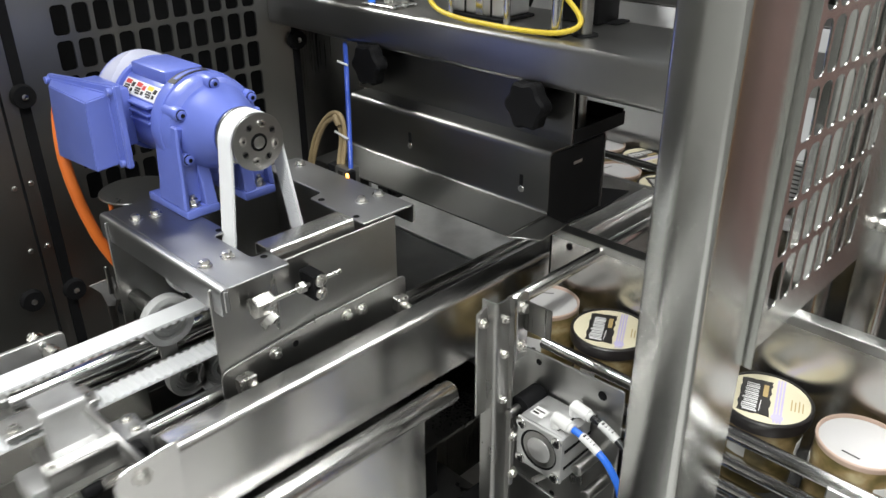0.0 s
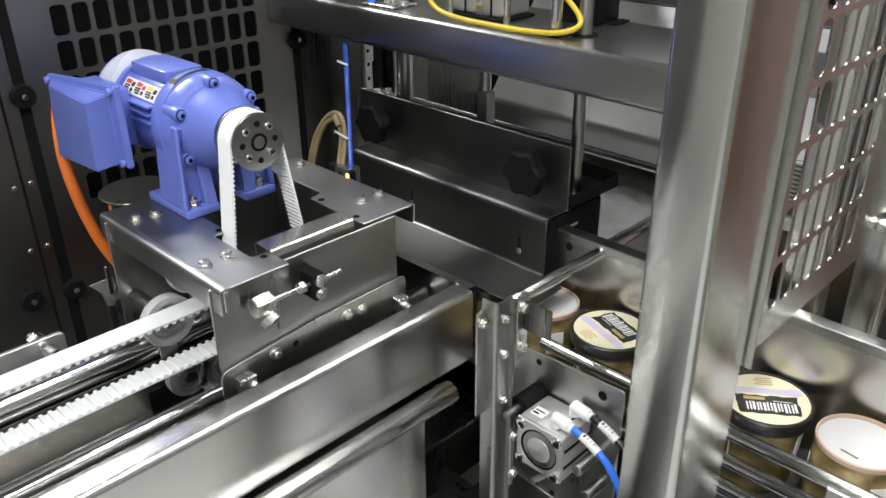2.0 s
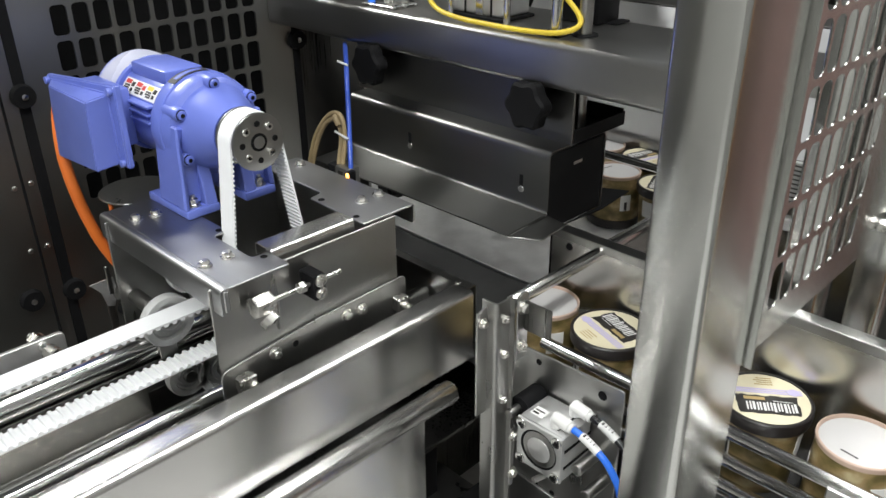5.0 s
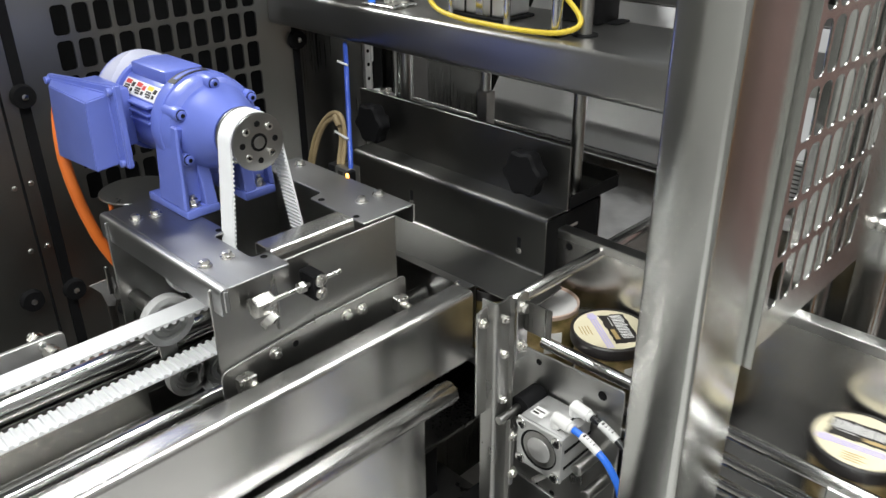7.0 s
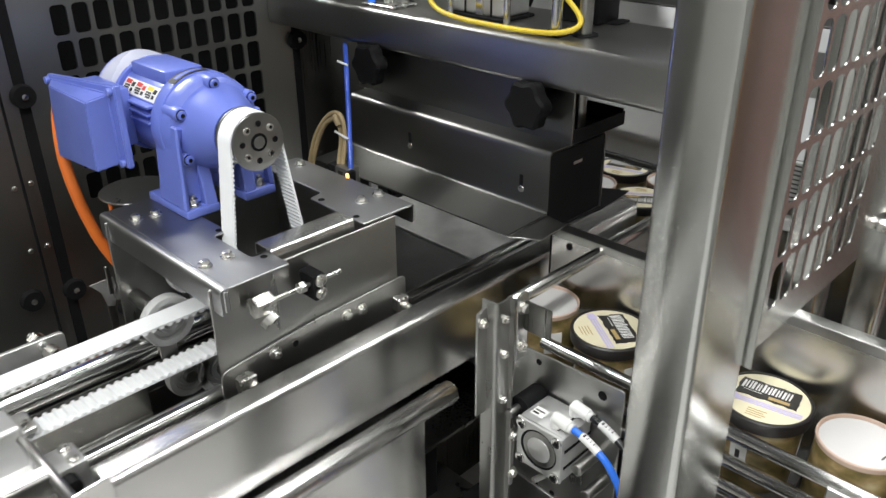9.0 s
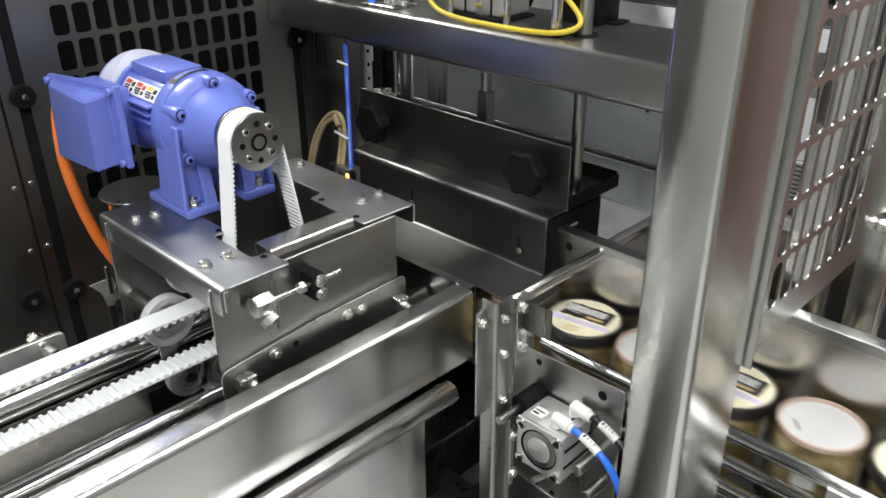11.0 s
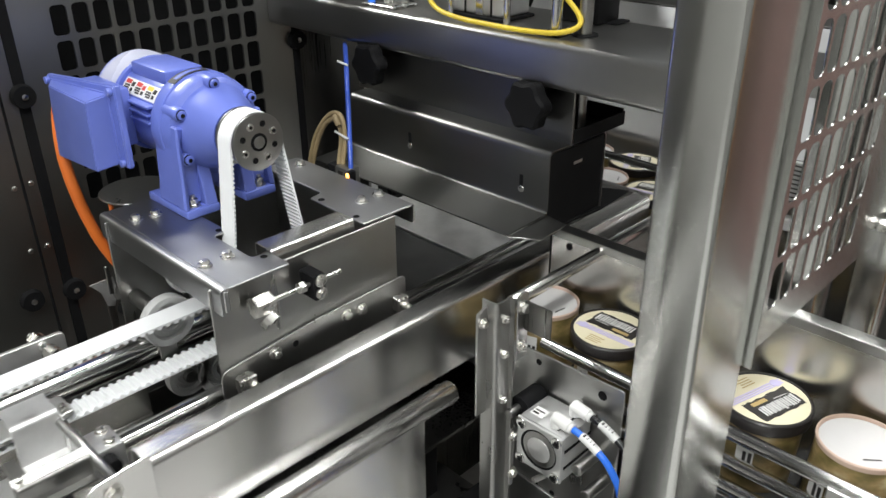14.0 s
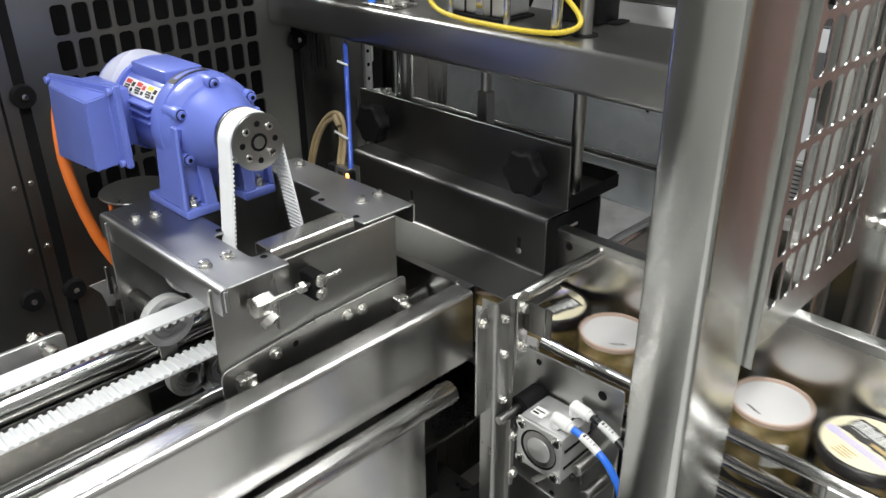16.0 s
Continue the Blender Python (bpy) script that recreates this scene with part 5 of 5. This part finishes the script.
def far_things():
    r = thing("red_cabinet", (3.2, -0.4, 0.0), "dull red enamelled cabinet across the hall", "cabinet")
    part("body", box(2.9, 3.6, -1.0, 0.15, 0.0, 1.75, 0.01), RED_PAINT, r)
    part("door", box(2.878, 2.898, -0.97, -0.44, 0.06, 1.70, 0.004), RED_PAINT, r)
    part("door", box(2.878, 2.898, -0.41, 0.12, 0.06, 1.70, 0.004), RED_PAINT, r)
    b = thing("carton_stack", (1.9, -1.1, 0.0), "stack of brown cartons across the hall", "carton stack")
    for i in range(3):
        part("carton", box(1.60, 2.2, -1.30, -0.85, 0.42 * i + 0.001, 0.42 * (i + 1), 0.008), BROWN_PAINT, b)
    l = thing("control_rack", (1.0, 0.35, 0.0), "small bright grille and rail seen through the guard panel", "machine fitting")
    part("grille", box(0.985, 0.992, 0.338, 0.362, 1.181, 1.238, 0.001), WHITE_PLASTIC, l)
    for k in range(9):
        part("grille_slot", box(0.9842, 0.9849, 0.340, 0.360, 1.1845 + 0.006 * k, 1.1863 + 0.006 * k, 0), DULL, l)
    part("rail_clip", box(0.985, 0.992, 0.340, 0.360, 1.144, 1.160, 0.001), WHITE_PLASTIC, l)
    part("grille_post", box(0.9925, 1.000, 0.338, 0.362, 0.0, 1.236, 0.001), STEEL_Z, l)


far_things()


# ---- tubs ----
LID_TOP = 0.100


def lid_mark(parent):
    """Flat printed marks on the lid, as plain shapes: dark ragged patch, pale bars, stripe, ring."""
    rng = random.Random(4)
    z = LID_TOP - 0.0012
    pts = []
    for x0, x1, y0, y1, n in ((-0.0325, 0.0325, -0.0045, -0.0045, 14), (0.0325, 0.031, -0.0045, 0.0275, 6), (0.031, -0.031, 0.0275, 0.0275, 14), (-0.031, -0.0325, 0.0275, -0.0045, 6)):
        for i in range(n):
            t = i / n
            pts.append((x0 + (x1 - x0) * t + rng.uniform(-0.0012, 0.0012), y0 + (y1 - y0) * t + rng.uniform(-0.0012, 0.0012), z))
    part("dark_patch", slab(pts, (0, 0, 0.0004), 0), BLACK_INK, parent)
    x = -0.0290
    for k in range(15):
        w, low, high = 0.0017 + 0.0009 * (k % 3 == 0), 0.0075 + rng.uniform(0, 0.0015), 0.0215 + rng.uniform(0, 0.0025)
        part("pale_bar", slab([(x, low, z + 0.0005), (x + w, low, z + 0.0005), (x + w + 0.0006, high, z + 0.0005), (x + 0.0006, high, z + 0.0005)], (0, 0, 0.0002), 0), PAPER, parent)
        x += w + (0.0018 if k % 2 else 0.0013)
    part("pale_underline", slab([(-0.026, 0.0052, z + 0.0005), (-0.006, 0.0042, z + 0.0005), (-0.006, 0.0052, z + 0.0005), (-0.026, 0.0058, z + 0.0005)], (0, 0, 0.0002), 0), PAPER, parent)
    part("ochre_bar", box(0.002, 0.024, -0.0012, 0.0040, z + 0.0005, z + 0.0007, 0), GOLD, parent)
    for dy in (-0.0178, -0.0146, -0.0114):
        part("stripe", box(-0.0400, 0.0400, dy, dy + 0.0022, z, z + 0.0003, 0), LAVENDER, parent, "lavender stripe")
    part("stripe_seal", rod((-0.031, -0.0135, z + 0.0003), (-0.031, -0.0135, z + 0.0006), 0.0062, 20), LAVENDER, parent)
    for i in range(4):
        part("print_line", box(-0.012, 0.008 - 0.003 * (i % 2), -0.0265 - 0.0038 * i, -0.0253 - 0.0038 * i, z, z + 0.0003, 0), GOLD, parent)


def make_tub(upright):
    if upright:
        t = thing("ice_cream_tub", (0, 0, 0), "upright round carton tub with cream printed lid, black rim", "tub", "tubs on the line")
        part("carton", lathe([(0, 0.0), (0.0385, 0.0), (0.0392, 0.002), (0.0440, 0.090), (0, 0.090)], (0, 0, 0), "z", 36), CARTON, t)
        part("lid_rim", lathe([(0.0450, 0.0845), (0.0486, 0.0845), (0.0492, 0.088), (0.0492, 0.0985), (0.0480, LID_TOP), (0.0458, LID_TOP), (0.0452, 0.0986), (0.0440, 0.0986), (0.0440, 0.090)], (0, 0, 0), "z", 48), RIM, t, "black lid rim")
        d = part("lid_disc", rod((0, 0, 0.0975), (0, 0, LID_TOP - 0.0013), 0.0452, 48), CREAM, t, "cream printed lid disc")
        lid_mark(d)
    else:
        t = thing("ice_cream_tub", (0, 0, 0), "upturned round carton tub with white base and brown rim", "tub", "tubs on the line")
        part("carton", lathe([(0, 0.012), (0.0450, 0.012), (0.0446, 0.020), (0.0425, 0.0935), (0, 0.0935)], (0, 0, 0), "z", 36), CARTON, t)
        part("lid_rim", lathe([(0, 0.0), (0.0480, 0.0), (0.0492, 0.0015), (0.0492, 0.014), (0.0485, 0.0155), (0.0452, 0.0155)], (0, 0, 0), "z", 48), RIM, t, "black lid rim")
        part("base_rim", lathe([(0.0425, 0.0935), (0.0430, 0.0935), (0.0434, 0.0955), (0.0434, 0.0990), (0.0424, LID_TOP), (0.0412, LID_TOP), (0.0404, 0.0985), (0.0400, 0.0945), (0.040, 0.0930)], (0, 0, 0), "z", 48), KRAFT, t, "pinkish brown rolled rim")
        part("base_disc", rod((0, 0, 0.0938), (0, 0, 0.0962), 0.0402, 48), BOARD, t, "recessed white board base")
        part("date_code", box(-0.010, 0.008, 0.024, 0.026, 0.0962, 0.0964, 0), BLACK_INK, t)
    # price label on the wall: white field with dark bars
    for a, w, zz, mat, name in ((20, 26, 0.052, PAPER, "side_label"), (20, 5, 0.046, BLACK_INK, "bar_code"), (28, 5, 0.046, BLACK_INK, "bar_code"), (150, 30, 0.06, PAPER, "side_label"), (255, 26, 0.05, PAPER, "side_label"), (255, 7, 0.044, BLACK_INK, "bar_code")):
        bm, n = bmesh.new(), 5
        hh = 0.015 if mat is PAPER else 0.008
        lift = 0.0005 if mat is PAPER else 0.0008
        rows = []
        for k in range(n + 1):
            ang = radians(a - w / 2 + w * k / n)
            col = []
            for z in (zz - hh, zz + hh):
                rr = (0.0392 + (z - 0.002) * 0.0048 / 0.088) if upright else (0.0446 - (z - 0.020) * 0.0021 / 0.0735)
                for q in (-0.0006, lift):
                    col.append(bm.verts.new(((rr + q) * math.cos(ang), (rr + q) * math.sin(ang), z)))
            rows.append(col)
        for p, q in zip(rows, rows[1:]):
            bm.faces.new((p[1], q[1], q[3], p[3]))
            bm.faces.new((p[0], p[1], q[1], q[0]))
            bm.faces.new((p[2], q[2], q[3], p[3]))
        for e in (rows[0], rows[-1]):
            bm.faces.new((e[0], e[1], e[3], e[2]))
        part(name, bm, mat, t)
    return t


TUB_UP, TUB_DOWN = make_tub(True), make_tub(False)


# ---- what moves, and when ----
PUSH = [(0, 0), (0.1, 0.012), (0.2, 0.050), (0.3, 0.100), (0.4, 0.155), (0.5, 0.210), (0.6, 0.265), (0.7, 0.315), (0.8, 0.360), (0.92, 0.396), (1.02, 0.419), (1.12, 0.440), (1.22, 0.462), (1.32, 0.470)]
BACK = [(0, 0.470), (0.07, 0.455), (0.17, 0.414), (0.27, 0.355), (0.37, 0.290), (0.47, 0.225), (0.57, 0.165), (0.67, 0.105), (0.77, 0.055), (0.87, 0.015), (0.95, 0.0)]
PUSHES, RETURNS = (2.68, 8.10, 12.92), (-0.06, 4.03, 9.46, 14.30)
LIFTS = [(0.0, 1), (0.92, 1), (1.0, 0.62), (1.1, 0), (2.42, 0), (2.5, 0.62), (2.6, 1), (5.0, 1), (5.18, 0), (7.75, 0), (7.80, 0.3), (7.93, 1), (10.36, 1), (10.54, 0), (12.66, 0), (12.70, 0.3), (12.84, 1), (15.2, 1), (15.3, 0.62), (15.4, 0), (16.0, 0)]
STOPS = [(0, 0), (1.0, 0), (1.08, 1), (1.95, 1), (2.05, 0), (5.05, 0), (5.15, 1), (7.25, 1), (7.35, 0), (10.4, 0), (10.5, 1), (11.4, 1), (11.5, 0), (15.35, 0), (15.45, 1), (16.0, 1)]


DIPS = [(0.0, 0), (0.93, 0), (1.10, 1), (1.85, 1), (2.05, 0), (5.0, 0), (5.2, 1), (6.0, 1), (6.2, 0), (10.4, 0), (10.6, 1), (11.3, 1), (11.5, 0), (15.22, 0), (15.40, 1), (16.0, 1)]


def between(rows, t):
    if t <= rows[0][0]:
        return rows[0][1]
    for (a, p), (b, q) in zip(rows, rows[1:]):
        if t <= b:
            return p + (q - p) * (t - a) / (b - a)
    return rows[-1][1]


def pushed(t):
    """How far the pusher stands out at t."""
    d = 0.470
    for start in RETURNS:
        if t >= start:
            last = ("back", start)
            for go in PUSHES:
                if start < go <= t:
                    last = ("push", go)
    kind, t0 = last
    return between(BACK if kind == "back" else PUSH, t - t0)


def moving_times(step):
    out = {0.0, 16.0}
    for start, rows in [(p, PUSH) for p in PUSHES] + [(r, BACK) for r in RETURNS]:
        n = int(round((rows[-1][0] + 0.04) / step))
        for k in range(n + 1):
            t = round(start + k * step, 3)
            if 0 <= t <= 16:
                out.add(t)
    return sorted(out)


STEP, X_FRONT, X_BACK = 0.1, 0.745, 0.846
FEEDS = [(1.03, 1.93), (5.20, 6.10), (10.47, 11.37), (15.34, 16.24)]
LATE = (6.50, 7.17)
GROUPS = {0: -2.0, 1: 2.68, 2: 8.10, 3: 12.92}
HEADING = {1: (0.045, -0.09), 3: (0.6, -0.8), 5: (0.6, 0.8), 7: (-1, -0.1), 9: (0.25, 0.97), 11: (0.9, 0.4), 13: (0.75, 0.45), 15: (-0.9, 0.33), 17: (0.7, 0.7), 19: (0.55, 0.8)}


def ground_angle(n):
    """The turn of a lid's print from its lie in the picture plane, carried to the level of the lids."""
    if n not in HEADING:
        return random.Random(n).uniform(0, 6.28)
    a, b = HEADING[n]
    right, far = Vector((0.7056, -0.7086)), Vector((0.7086, 0.7056))
    w = right * a + far * (-b / 0.63)
    return math.atan2(w[1], w[0])


LEAVE = {0: 1.15, 1: 5.25, 2: 10.65, 3: 15.45}


def tub_rows(n, x_rest):
    """Rows of one tub: it waits in slot n, is fed four slots at a time, then pushed off and carried under the hood."""
    group = n // 4 + 1
    turn, rows = math.degrees(ground_angle(n)), []
    go = GROUPS.get(group, 99.0)
    times = {0.0, 16.0} | set(moving_times(0.1))
    for a, b in FEEDS + [LATE]:
        times |= {round(a + (b - a) * k / 10, 3) for k in range(11)}
    leave = LEAVE.get(group, 99.0)
    times |= {leave, leave + 0.2, leave + 0.4, leave + 0.6}
    for t in sorted(times):
        if t > 16:
            continue
        y = 0.55 - STEP * n
        for j, (a, b) in enumerate(FEEDS):
            if j == 1 and n >= 11:
                a, b = LATE
            if a < go:
                y += 4 * STEP * min(1.0, max(0.0, (t - a) / (b - a)))
        x = x_rest
        if group == 0:
            x += 0.464
        elif t > go:
            x = max(x, x + between(PUSH, t - go) - 0.006)
        x += 0.36 * min(1.0, max(0.0, (t - leave) / 0.6))
        rows.append((t, pose(x, y, 0.9605, 0, 0, turn)))
    return rows


def tubs():
    """(thing, rows) of every tub of both lanes."""
    out = []
    for lane_x, first, last, flip in ((X_FRONT, -4, 21, 0), (X_BACK, -4, 17, 1)):
        for n in range(first, last + 1):
            up = (n + flip) % 2 == 1
            rows = tub_rows(n, lane_x)
            out.append((copy_thing(TUB_UP if up else TUB_DOWN, rows[0][1]), rows))
    for master in (TUB_UP, TUB_DOWN):
        for o in (*master.children_recursive, master):
            bpy.data.objects.remove(o)
    return out


def motions():
    fine, coarse = moving_times(0.05), moving_times(0.1)
    p0 = base[PUSHER]
    walk(PUSHER, [(t, pose(p0[0] + pushed(t), p0[1], p0[2])) for t in coarse])
    g0 = base[GATE]
    walk(GATE, [(t, pose(g0[0], g0[1], g0[2] - UP * (1 - u))) for t, u in LIFTS])
    s0 = base[PLUNGER]
    walk(PLUNGER, [(t, pose(s0[0] + 0.018 * (1 - u), s0[1], s0[2])) for t, u in STOPS])
    h0 = base[HEAD]
    walk(HEAD, [(t, pose(h0[0], h0[1], h0[2] + 0.43 * (1 - u))) for t, u in DIPS])
    c0 = base[PULLEY]
    walk(PULLEY, [(t, pose(c0[0], c0[1], c0[2], 0, -math.degrees(pushed(t) / 0.0312), 0)) for t in fine])
    for k, ob in enumerate(LONG_TEETH):
        walk(ob, [(t, tooth_pose(LONG_LOOP, LONG_LOOP.length * k / LONG_COUNT - pushed(t))) for t in coarse])
    for k, ob in enumerate(DRIVE_TEETH):
        walk(ob, [(t, tooth_pose(DRIVE_LOOP, DRIVE_LOOP.length * k / DRIVE_COUNT - pushed(t))) for t in fine])
    for ob, rows in tubs():
        walk(ob, rows)


motions()
